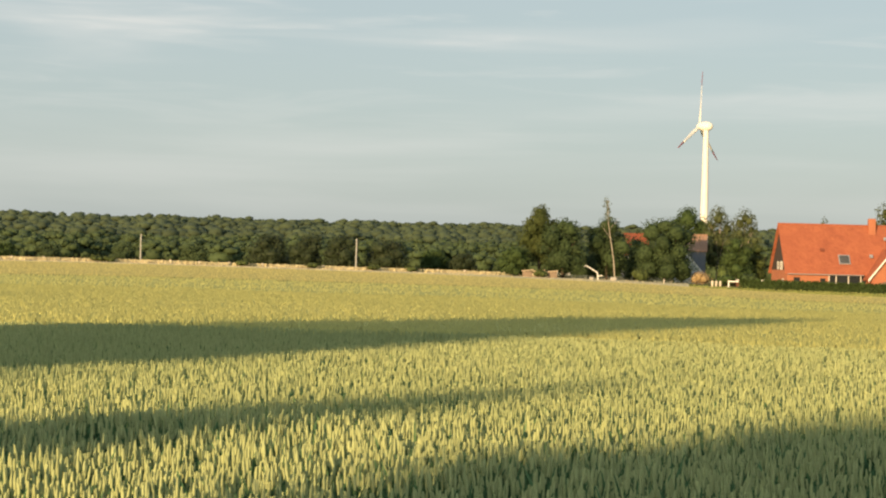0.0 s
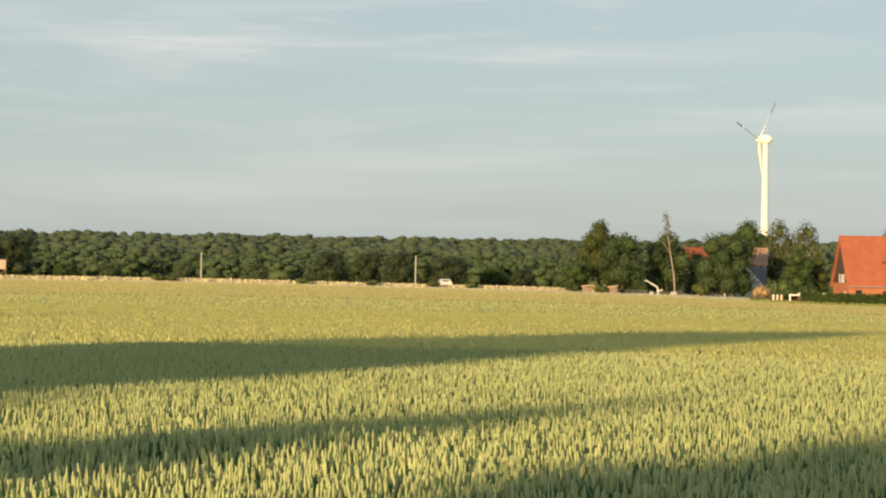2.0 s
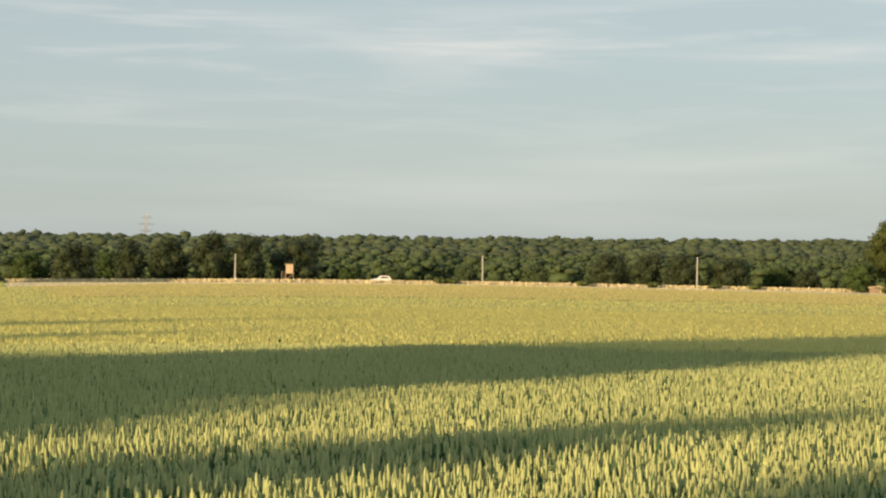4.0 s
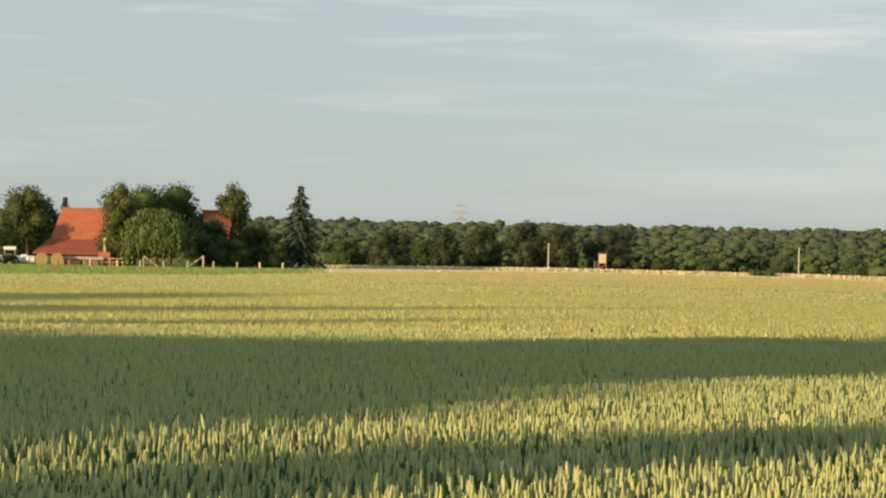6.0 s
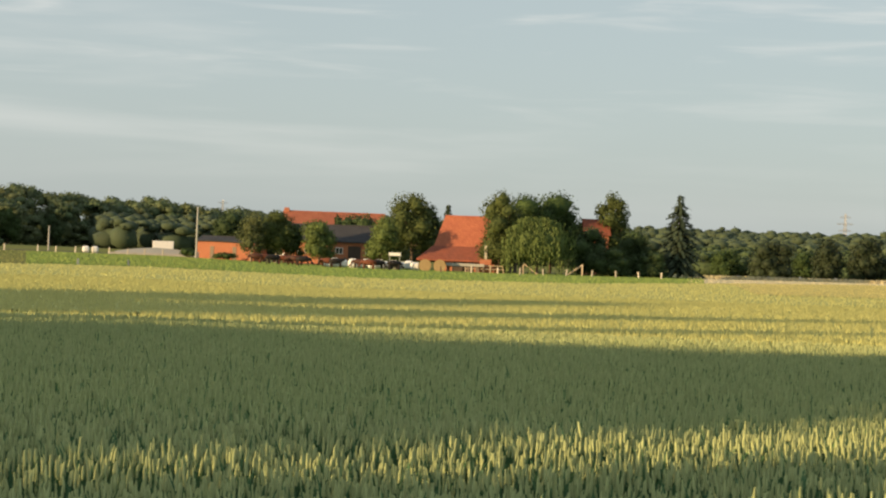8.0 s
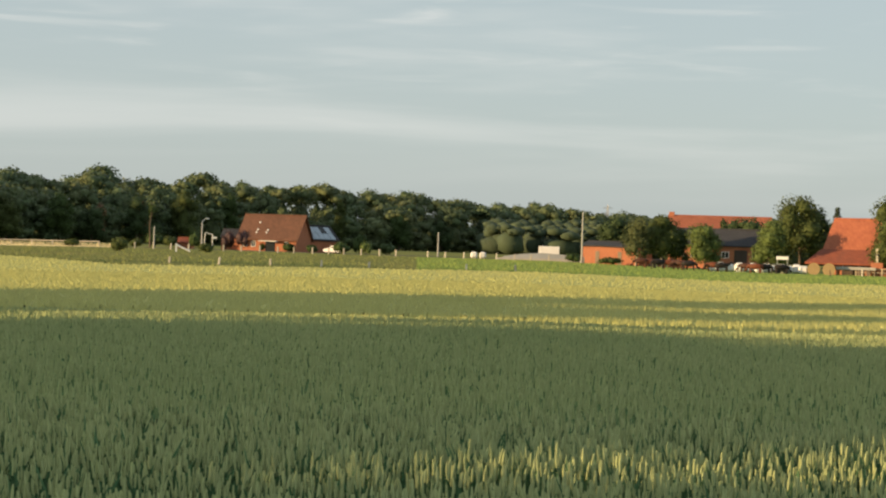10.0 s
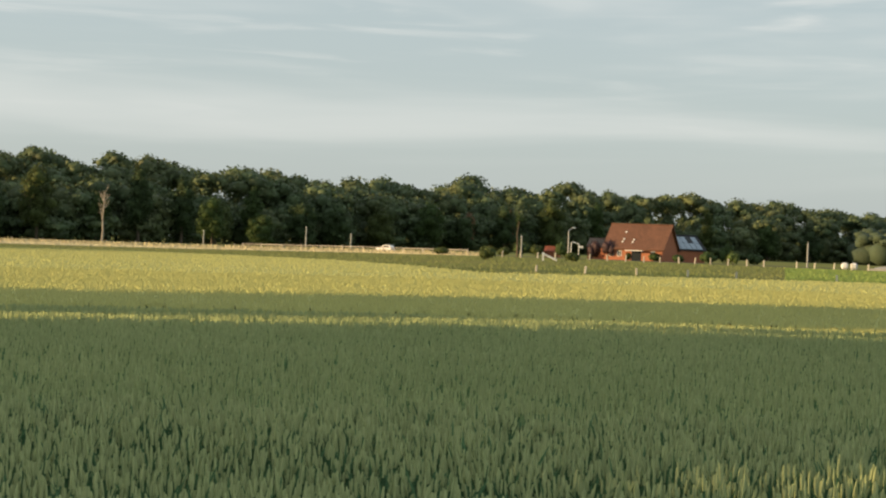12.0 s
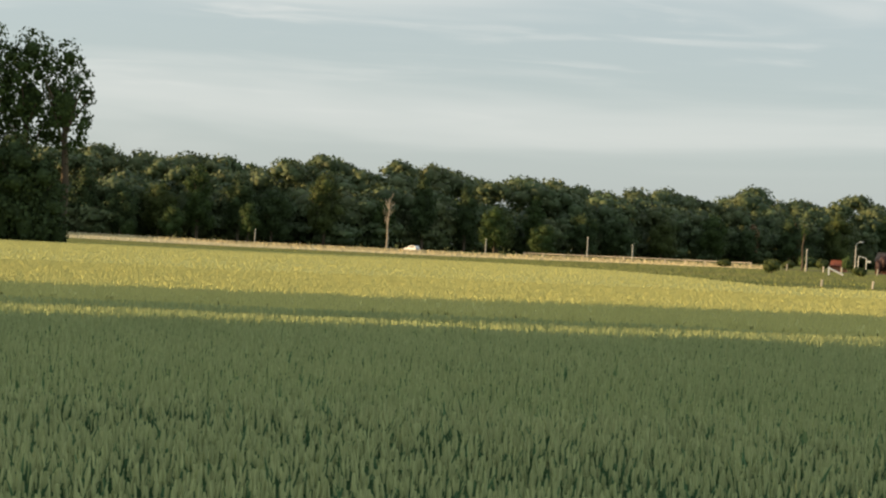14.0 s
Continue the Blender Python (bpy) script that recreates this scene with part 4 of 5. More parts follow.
def willow(m, height, width, label, seed):
    """A weeping willow: a dome of hanging leaf curtains."""
    g = np.random.default_rng(seed)
    ob = thing("willow", m, label, "tree")
    part("trunk", limbs(height, height * 0.2, width, 0.35, seed), M_BARK, ob)
    quads = []
    for k in range(420):
        a, t = g.uniform(0, 6.28), g.uniform(0.05, 1.0) ** 0.6
        lump = 1 + 0.12 * math.sin(5 * a + 1.3) + 0.08 * math.sin(11 * a)
        rr = width * 0.5 * t * lump
        z = height * (0.45 + 0.53 * math.sqrt(max(0.0, 1 - t * t))) * (0.94 + 0.06 * lump)
        x, y = rr * math.cos(a), rr * math.sin(a)
        end = max(0.2, z - g.uniform(0.3, 0.75) * height * (0.35 + 0.65 * t))
        while z > end:
            s = g.uniform(0.16, 0.3)
            b = g.uniform(0, 6.28)
            t1 = np.array([math.cos(b) * s * 0.55, math.sin(b) * s * 0.55, 0.0])
            p = np.array([x + g.normal() * 0.1, y + g.normal() * 0.1, z])
            d = np.array([g.normal() * 0.06, g.normal() * 0.06, -s * 1.7])
            quads.append([p - t1, p + t1, p + d + t1 * 0.4, p + d - t1 * 0.4])
            z -= s * 1.5
    q = np.array(quads).reshape(-1, 3)
    n = len(q) // 4
    f = np.arange(4 * n).reshape(-1, 4)
    tris = np.concatenate([f[:, :3], f[:, [0, 2, 3]]])
    cs = [(math.cos(k * 1.05) * width * 0.22, math.sin(k * 1.05) * width * 0.22, height * 0.5) for k in range(6)] + [(0, 0, height * 0.6)]
    lv_, lf_ = lumps(cs, [(width * 0.2, width * 0.2, height * 0.32)] * 7, 0.9, seed)
    c = new("crown", quick_mesh("crown", np.concatenate([q, lv_]), np.concatenate([tris, lf_ + 4 * n]), [M_LIGHT]))
    c.parent = ob
    return ob


willow(stand(28.6, 240), 9.2, 11.4, "weeping willow with a light green hanging crown", 61)


def spruce(m, height, width, label, seed):
    """A conifer: straight stem with whorls of drooping boughs."""
    g = np.random.default_rng(seed)
    ob = thing("spruce", m, label, "tree")
    part("trunk", rod((0, 0, -0.3), (0, 0, height * 0.98), 0.26, 0.03), M_BARK, ob)
    quads = []
    for t in np.arange(0.1, 0.985, 0.036):
        reach = width * 0.5 * (1 - t) ** 0.75 * (0.72 + 0.5 * (math.sin(t * 60) > 0)) * g.uniform(0.9, 1.1)
        n = int(7 + 8 * (1 - t))
        for k in range(n):
            a = 6.283 * k / n + g.uniform(-0.25, 0.25)
            r_ = reach * g.uniform(0.7, 1.1) + 0.12
            steps = max(2, int(r_ / 0.3))
            for j in range(steps):
                f = (j + 0.7) / steps
                p = np.array([math.cos(a) * r_ * f, math.sin(a) * r_ * f, height * t - 0.3 * r_ * f * f])
                for _ in range(3):
                    s = 0.38 * g.uniform(0.7, 1.2)
                    t1 = np.array([-math.sin(a), math.cos(a), g.normal() * 0.3]) * s * 0.6
                    d = np.array([math.cos(a) * 0.5, math.sin(a) * 0.5, -0.75 + g.normal() * 0.25]) * s
                    quads.append([p - t1, p + t1, p + d + t1 * 0.5, p + d - t1 * 0.5])
    q = np.array(quads).reshape(-1, 3)
    c = new("foliage", quick_mesh("foliage", q, np.arange(len(q)).reshape(-1, 4), [M_NEEDLE]))
    c.parent = ob
    return ob


spruce(stand(24.3, 250), 13.6, 9.0, "tall dark spruce with drooping boughs", 62)
spruce(stand(31.35, 275), 11.8, 5.0, "slim dark spruce behind the barn", 63)

# the large tree at the field's end
for az, r, w, top, s, n in ((74.5, 130, 4.6, 14.0, 74, 1000), (75.6, 131, 6.0, 14.6, 71, 1700), (77.0, 131, 6.6, 15.2, 72, 2300), (78.6, 133, 7.5, 15.5, 73, 2300)):
    tree_at(az, r, w, top, M_LEAF, "large loose-crowned dark green tree at the field's end", s, leaves=n, size=0.36, crown_from=0.40, lobes=24, shrink=0.5, lobe=0.5)
for k, (az, w, top) in enumerate(((77.2, 6, 7.6), (75.9, 4.6, 7.4), (75.1, 4.0, 6.0), (79, 7, 8.0))):
    tree_at(az, 127, w, top, M_DARK, "dark undergrowth tree below the large tree", 80 + k, leaves=2200, size=0.35, crown_from=0.0)


def bare_tree(m, height, lean, mat, label, seed, twigs=10, girth=0.16, leafy=None):
    g = random.Random(seed)
    ob = thing("dead_tree", m, label, "tree")
    bm = bmesh.new()
    pts = [Vector((lean * t + 0.12 * math.sin(9 * t + seed), 0.1 * math.sin(7 * t), height * t - (0.3 if t == 0 else 0))) for t in (0, 0.25, 0.5, 0.75, 1.0)]
    for k in range(4):
        rod(pts[k], pts[k + 1], girth * (1 - 0.2 * k), girth * (0.8 - 0.2 * k) + 0.02, 7, bm)
    part("trunk", bm, mat, ob)
    tw = bmesh.new()
    for k in range(twigs):
        t = g.uniform(0.5, 1.0)
        s = pts[2].lerp(pts[4], (t - 0.5) * 2)
        a = g.uniform(0, 6.28)
        ln = height * g.uniform(0.08, 0.2)
        e = s + Vector((math.cos(a) * ln * 0.6, math.sin(a) * ln * 0.6, ln * g.uniform(0.5, 1.0)))
        rod(s, e, girth * 0.3, 0.02, 5, tw)
        rod(s.lerp(e, 0.6), e + Vector((g.uniform(-0.5, 0.5), g.uniform(-0.5, 0.5), 0.5)), girth * 0.15, 0.02, 4, tw)
    part("branchwork", tw, mat, ob)
    if leafy:
        q = []
        for k in range(160):
            p = pts[3].lerp(pts[4], g.random()) + Vector((g.gauss(0, 0.35), g.gauss(0, 0.35), g.gauss(0, 0.4)))
            a, b = Vector((g.gauss(0, 1), g.gauss(0, 1), g.gauss(0, 1))) * 0.1, Vector((g.gauss(0, 1), g.gauss(0, 1), g.gauss(0, 1))) * 0.1
            q += [p - a, p - b, p + a, p + b]
        c = new("foliage", quick_mesh("foliage", [v[:] for v in q], np.arange(len(q)).reshape(-1, 4), [leafy]))
        c.parent = ob
    return ob


bare_tree(stand(-5.28, 280), 14.4, -2.0, M_PALEBARK, "tall thin dead tree with a bare leaning stem", 5, 5, 0.12, M_BIRCHLEAF)
bare_tree(stand(64.68, 385), 12.2, 0.2, M_PALEBARK, "dead pale tree with rusty bare branches", 6, 26, 0.3, None)
bare_tree(stand(52.1, 294), 8.6, 0.1, M_BARK, "tall ivy-clad dead trunk", 7, 3, 0.2, M_LEAF)


# ---------------------------------------------------------------- buildings
def window(parent, x, y, z, w, h, out, bars=1, frame=None):
    """A window in a wall that looks along out (0: -y, 1: -x): frame, and pane set into it."""
    t = 0.09
    fr = bmesh.new()
    for a0, a1, b0, b1 in ((0, w, 0, t), (0, w, h - t, h), (0, t, t, h - t), (w - t, w, t, h - t)) + tuple((w * (k + 1) / (bars + 1) - t / 2, w * (k + 1) / (bars + 1) + t / 2, t, h - t) for k in range(bars)):
        if out == 0:
            box(x + a0, x + a1, y - 0.06, y + 0.1, z + b0, z + b1, 0, fr)
        else:
            box(x - 0.06, x + 0.1, y + a0, y + a1, z + b0, z + b1, 0, fr)
    f = part("window", fr, frame or M_WHITE, parent)
    if out == 0:
        part("pane", box(x + t, x + w - t, y - 0.02, y + 0.05, z + t, z + h - t), M_GLASS, f)
    else:
        part("pane", box(x - 0.02, x + 0.05, y + t, y + w - t, z + t, z + h - t), M_GLASS, f)
    return f


def gable_house(m, length, depth, eave, ridge, wall, roof, label, name="house", category="house", over=0.5, gable=None, thick=0.22, back_eave=None):
    """Walls, gables and two roof slopes; x along the ridge, the front looks along -y."""
    ob = thing(name, m, label, category)
    back_eave = eave if back_eave is None else back_eave
    wl = bmesh.new()
    t = 0.3
    box(0, length, 0, t, -0.6, eave, 0, wl)
    box(0, length, depth - t, depth, -0.6, back_eave, 0, wl)
    box(0, t, t, depth - t, -0.6, min(eave, back_eave), 0, wl)
    box(length - t, length, t, depth - t, -0.6, min(eave, back_eave), 0, wl)
    part("wall", wl, wall, ob)
    for x0 in (0.0, length - t):
        gb = bmesh.new()
        e = min(eave, back_eave)
        prof = [(0.0, e), (depth, e), (depth, back_eave), (depth / 2, ridge - 0.1), (0.0, eave)]
        prof = [p for k, p in enumerate(prof) if p != prof[k - 1]]
        a = [gb.verts.new((x0 + 0.002, y, z)) for y, z in prof]
        b = [gb.verts.new((x0 + t - 0.002, y, z)) for y, z in prof]
        gb.faces.new(a)
        gb.faces.new(b[::-1])
        for k in range(len(a)):
            j = (k + 1) % len(a)
            gb.faces.new((a[k], b[k], b[j], a[j]))
        bmesh.ops.recalc_face_normals(gb, faces=gb.faces[:])
        part("gable", gb, gable or wall, ob)
    for y_e, z_e, sgn in ((0.0, eave, -1), (depth, back_eave, 1)):
        run = depth / 2
        sl = (ridge - z_e) / run
        y0, z0 = y_e + sgn * over, z_e - over * sl
        rb = bmesh.new()
        n = 10
        for k in range(n):      # a slope that sags slightly between its rafters
            xa, xb = -over + (length + 2 * over) * k / n, -over + (length + 2 * over) * (k + 1) / n
            da, db = 0.05 * math.sin(3.1 * k / n * 2), 0.05 * math.sin(3.1 * (k + 1) / n * 2)
            lo = [(xa, y0, z0 + da), (xb, y0, z0 + db), (xb, depth / 2, ridge + db), (xa, depth / 2, ridge + da)]
            a = [rb.verts.new((p[0], p[1], p[2])) for p in lo]
            b = [rb.verts.new((p[0], p[1], p[2] + thick)) for p in lo]
            rb.faces.new(a[::-1])
            rb.faces.new(b)
            for i in range(4):
                if (i == 1 and k < n - 1) or (i == 3 and k > 0):
                    continue
                j = (i + 1) % 4
                rb.faces.new((a[i], a[j], b[j], b[i]))
        bmesh.ops.remove_doubles(rb, verts=rb.verts[:], dist=0.0005)
        bmesh.ops.recalc_face_normals(rb, faces=rb.faces[:])
        part("roof", rb, roof, ob)
    part("ridge_tiles", rod((-over, depth / 2, ridge + thick), (length + over, depth / 2, ridge + thick), 0.13, 0.13, 8), roof, ob)
    return ob


def front(az, r, turn, up=0.0):
    """A pose at the left front corner, with the front looking back at the viewer, turned to the right by turn."""
    p = spot(az, r, up)
    return pose(p.x, p.y, p.z, 0, 0, az + turn)


# the red-brick farmhouse
H = front(-10.42, 265, 14.0)
brick_house = gable_house(H, 27.0, 11.0, 3.35, 11.0, M_BRICK, M_TILE, "large red-brick farmhouse with a steep bright red tiled roof", gable=M_DARKWOOD, over=0.45)
for x, w, h, bars in ((1.1, 1.1, 1.1, 0), (5.6, 0.9, 1.0, 0), (7.2, 1.0, 1.6, 0), (8.4, 1.9, 1.6, 0), (10.5, 1.9, 1.6, 0), (12.6, 0.8, 1.6, 0)):
    window(brick_house, x, 0.0, 1.1, w, h, 0, bars, M_DARKWOOD)
for y, z, w, h in ((3.2, 3.4, 0.7, 1.4), (4.3, 3.4, 0.7, 1.4), (6.0, 3.4, 0.7, 1.4), (2.2, 0.8, 0.9, 1.1)):
    window(brick_house, 0.0, y, z, w, h, 1, 0)
slope = (11.0 - 3.35) / 5.5
part("chimney", box(15.0, 16.2, 4.4, 5.3, 8.6, 12.4, 0.06), M_BRICK, brick_house)
part("chimney_flashing", box(14.9, 16.3, 4.2, 5.4, 8.5, 9.2, 0.03), M_STEEL, brick_house)


def on_slope(x, up_slope, w, h, lift=0.27):
    """A frame lying on the front roof slope."""
    bm = bmesh.new()
    ang = math.atan(slope)
    m = Matrix.Translation((x, up_slope * math.cos(ang), 3.35 + up_slope * math.sin(ang))) @ Matrix.Rotation(ang, 4, "X")
    box(0, w, 0, h, lift - 0.2, lift + 0.06, 0.02, bm)
    bmesh.ops.transform(bm, matrix=m, verts=bm.verts[:])
    return bm


sky_light = part("skylight", on_slope(9.0, 1.3, 1.9, 1.9), M_STEEL, brick_house, "grey framed roof window")
part("pane", on_slope(9.15, 1.45, 1.6, 1.6, 0.30), M_ROOFGLASS, sky_light)
part("vent_tile", on_slope(6.1, 3.9, 0.7, 0.6), M_OLDTILE, brick_house)
for x, s in ((14.3, 2.6), (17.3, 6.3)):
    part("satellite_dish", on_slope(x, s, 0.55, 0.6, 0.5), M_STEEL, brick_house)
wing = bmesh.new()
box(13.5, 20.5, -3.0, 0.0, -0.6, 2.6, 0, wing)
part("wing_wall", wing, M_BRICK, brick_house)
gw = solid([(13.5, 2.6), (20.5, 2.6), (17.0, 6.9)], -3.0, -2.7)
part("wing_gable", gw, M_BRICK, brick_house)
for a, b in (((12.9, 1.9), (17.0, 7.0)), ((21.1, 1.9), (17.0, 7.0))):
    part("wing_roof", solid([a, b, (b[0], b[1] + 0.3), (a[0], a[1] + 0.3)], -3.5, 3.2), M_TILE, brick_house)
part("bargeboard", solid([(12.8, 1.7), (17.0, 6.95), (17.0, 7.3), (12.7, 2.05)], -3.62, -3.5), M_WHITE, brick_house)
part("gutter", rod((0, -0.52, 2.72), (12.8, -0.52, 2.72), 0.08), M_STEEL, brick_house)
part("porch_roof", solid([(13.2, 0.7), (17.0, 2.0), (17.0, 2.2), (13.2, 0.9)], -4.6, -3.0), M_WOOD, brick_house)
for x in (7.1, 8.3, 10.4, 12.5):
    part("window_post", box(x - 0.06, x + 0.06, -0.1, 0.0, 1.0, 2.75), M_WHITE, brick_house)

# grey house and red roof behind the garden trees
grey_house = gable_house(front(-7.2, 299, 0), 4.9, 7.0, 6.2, 9.0, M_GREY, M_TANTILE, "grey rendered house half hidden behind trees", over=0.3)
part("front_gable", solid([(-1.0, -0.3), (4.6, -0.3), (4.6, 1.5), (1.3, 5.3), (-1.0, 2.6)], -1.6, -0.01), M_PALEGREY, grey_house, "pale grey rendered front gable")
part("white_gable_board", solid([(1.3, 5.25), (4.9, 1.1), (4.9, 1.6), (1.3, 5.75)], -1.75, -1.6), M_WHITE, grey_house, "white bargeboard")
part("white_annex", box(1.0, 4.6, -2.6, -1.61, -0.4, 1.5, 0.05), M_WHITE, grey_house)
gable_house(front(-5.55, 340, 6), 5.0, 7.0, 5.4, 9.6, M_GREY, M_OLDTILE, "red-roofed house behind garden trees", over=0.3)
# low garden wall and clutter
wall_g = thing("garden_wall", stand(-9.1, 282), "low red-brown garden wall with white coping", "wall")
part("wall", box(-4, 4, 0, 0.3, -0.3, 1.1), M_BROWNTILE, wall_g)
for x in (-3.2, -1.0, 1.4, 3.2):
    part("coping", box(x - 0.7, x + 0.7, -0.08, 0.34, 1.1, 1.32), M_WHITE, wall_g)


def crates(az, r, w, h, mat, label, name="bale", category="bale"):
    ob = thing(name, stand(az, r), label, category)
    part("body", box(-w / 2, w / 2, -0.5, 0.5, 0.0, h, min(w, h) * 0.25), mat, ob)
    return ob


crates(-4.55, 279, 0.8, 0.5, M_CONCRETE, "small pale grey bale in the grass")
crates(-5.22, 278, 1.2, 0.6, M_CONCRETE, "small pale grey bale in the grass")
crates(-6.75, 277, 0.3, 0.7, M_CONCRETE, "pale garden marker post", "garden_post", "post")
for k in range(3):
    crates(-8.2 - 0.12 * k, 262, 0.35, 1.0, M_POST, "short white garden post", "garden_post", "post")
bench = thing("garden_gate", stand(-8.98, 262), "low white wooden garden gate", "gate")
part("rail", box(-1.7, 1.7, -0.05, 0.05, 0.95, 1.15), M_WHITE, bench)
for x in (-1.6, 1.6):
    part("post", box(x - 0.1, x + 0.1, -0.08, 0.08, -0.2, 1.2), M_WHITE, bench)
# bent white pipe in the garden
arm = thing("bent_pipe", stand(-4.6, 284), "bent white steel pipe with a short crossbar", "pipe")
part("upright", rod((0.9, 0, -0.3), (0.75, 0, 1.3), 0.12), M_WHITE, arm)
part("arm", rod((0.75, 0, 1.3), (-1.3, 0, 2.5), 0.12, 0.08), M_WHITE, arm)
part("tip", rod((-1.3, 0, 2.5), (-1.8, 0, 2.25), 0.09), M_WHITE, arm)
part("crossbar", rod((0.75, 0, 0.6), (1.7, 0, 0.8), 0.1), M_WHITE, arm)
for k, az in enumerate((-2.95, -3.35, -2.6)):
    ob = thing("garden_shed", stand(az, 281), "small weathered timber hutch at the garden's end", "shed")
    part("wall", box(-0.9, 0.9, -0.8, 0.8, -0.2, 1.0 + 0.2 * (k % 2)), M_WOOD, ob)
    part("roof", solid([(-1.1, 1.0), (1.1, 1.25), (1.1, 1.4), (-1.1, 1.15)], -1.0, 1.0), M_PALEWOOD, ob)

# the barn
barn = gable_house(front(31.7, 250, -20.0), 10.6, 10.0, 3.7, 8.7, M_BRICK, M_TILE, "old barn with a large bright red tiled roof", "barn", "barn", gable=M_DARKWOOD, over=0.3)
lr = bmesh.new()
for x0, x1, y0, z0 in ((-1.6, 11.2, -4.2, 1.6),):
    lo = [(x0, y0, z0), (x1, y0, z0), (10.2, -0.25, 3.75), (-0.4, -0.25, 3.75)]
    a = [lr.verts.new(p) for p in lo]
    b = [lr.verts.new((p[0], p[1], p[2] + 0.25)) for p in lo]
    lr.faces.new(a[::-1])
    lr.faces.new(b)
    for i in range(4):
        j = (i + 1) % 4
        lr.faces.new((a[i], a[j], b[j], b[i]))
part("lean_to_slope", lr, M_OLDTILE, barn, "weathered brown-red tiled lean-to roof")
for k in range(5):
    part("lean_to_post", box(-0.9 + 2.6 * k, -0.7 + 2.6 * k, -3.9, -3.7, -0.4, 1.75), M_DARKWOOD, barn)
part("barn_door", box(3.0, 6.6, -0.08, 0.0, -0.3, 2.8), M_DARKWOOD, barn)
for k in range(9):
    part("gable_board", box(10.6, 10.66, 0.4 + 1.05 * k, 1.35 + 1.05 * k, 0.0, 3.6), M_DARKWOOD, barn)
gable_house(front(27.15, 264, 5), 4.0, 6.0, 6.9, 9.2, M_BRICK, M_OLDTILE, "brown-red roofed house behind the willow", over=0.3)

# dark-roofed brick stable and the long far roof
stable = gable_house(front(36.3, 268, -16.0, 0.7), 16.5, 9.0, 3.4, 5.9, M_BRICK, M_SLATE, "red-brick cow stable with a dark roof", "stable", "stable", over=0.4)
for x in (1.2, 3.6, 9.0, 14.2):
    window(stable, x, 0.0, 1.2, 1.3, 1.1, 0, 1)
part("stable_door", box(6.0, 8.2, -0.06, 0.0, -0.3, 2.4), M_DARKWOOD, stable)
part("stable_door", box(11.2, 13.4, -0.06, 0.0, -0.3, 2.6), M_DARKWOOD, stable)
hall = gable_house(front(36.35, 330, -2.0, 0.5), 21.0, 12.0, 7.4, 10.0, M_BRICK, M_TILE, "long farm hall with a red tiled roof", "hall", "barn", over=0.4)
part("chimney", box(-0.2, 0.9, 5.4, 6.6, 9.4, 10.9, 0.05), M_BRICK, hall)
shed = gable_house(front(38.95, 268, -20.0, 0.2), 10.2, 7.0, 2.7, 3.4, M_BRICK, M_SLATE, "low orange-brick shed with a shallow grey roof", "shed", "shed", over=0.3)
for x in (2.4, 6.4):
    part("shed_door", box(x, x + 0.7, -0.05, 0.0, -0.3, 1.9), M_WOOD, shed)

# the farmhouse by the road, its annex and the solar shed
farmhouse = gable_house(front(49.42, 313, -20.0), 12.0, 9.5, 2.6, 7.1, M_BRICK, M_BROWNTILE, "red-brick farmhouse with a brown tiled roof", over=0.5)
for x, w in ((0.9, 0.9), (2.6, 0.9), (9.6, 0.9)):
    window(farmhouse, x, 0.0, 0.8, w, 1.2, 0, 1)
part("patio_door", box(5.6, 7.6, -0.05, 0.0, 0.0, 2.1), M_GLASS, farmhouse)
part("awning", solid([(4.6, 1.95), (8.2, 1.95), (8.2, 2.1), (4.6, 2.1)], -1.3, -0.1), M_WHITE, farmhouse)
fs = (7.1 - 2.6) / 4.75


def on_farm_roof(x, d, w, h):
    bm = bmesh.new()
    box(0, w, 0, h, 0.1, 0.32, 0.01, bm)
    bmesh.ops.transform(bm, matrix=Matrix.Translation((x, d * math.cos(math.atan(fs)), 2.6 + d * math.sin(math.atan(fs)))) @ Matrix.Rotation(math.atan(fs), 4, "X"), verts=bm.verts[:])
    return bm


for x, d in ((3.2, 4.1), (3.3, 2.0), (3.2, 1.2), (5.4, 1.9), (5.3, 1.2), (0.6, 1.0)):
    part("roof_light", on_farm_roof(x, d, 0.3, 0.35), M_WHITE, farmhouse)
annex = gable_house(front(49.95, 318, -11), 4.2, 6.0, 2.5, 4.0, M_BRICK, M_SLATE, "small brick annex with a dark roof", "annex", "annex", over=0.25)
window(annex, 1.4, 0, 0.9, 1.0, 1.0, 0, 0)
solar = gable_house(front(47.3, 318, 38), 7.6, 6.4, 2.6, 5.3, M_BRICK, M_SLATE, "brick garage with a roof of solar panels", "garage", "garage", over=0.3)
ps = (5.3 - 2.6) / 3.2
for k in range(5):
    for j in range(2):
        pb = bmesh.new()
        box(0, 1.25, 0, 1.85, 0.26, 0.34, 0.01, pb)
        bmesh.ops.transform(pb, matrix=Matrix.Translation((0.2 + 1.36 * k, -0.1 + 1.95 * j * math.cos(math.atan(ps)), 2.5 + 1.95 * j * math.sin(math.atan(ps)))) @ Matrix.Rotation(math.atan(ps), 4, "X"), verts=pb.verts[:])
        if (k, j) != (3, 1):
            part("solar_panel", pb, M_SOLAR, solar)
        else:
            part("roof_window", pb, M_GLASS, solar)
barn_l = gable_house(front(51.25, 322, -8), 2.8, 3.4, 1.1, 2.0, M_BRICK, M_OLDTILE, "small red shed among garden shrubs", "shed", "shed", over=0.2)

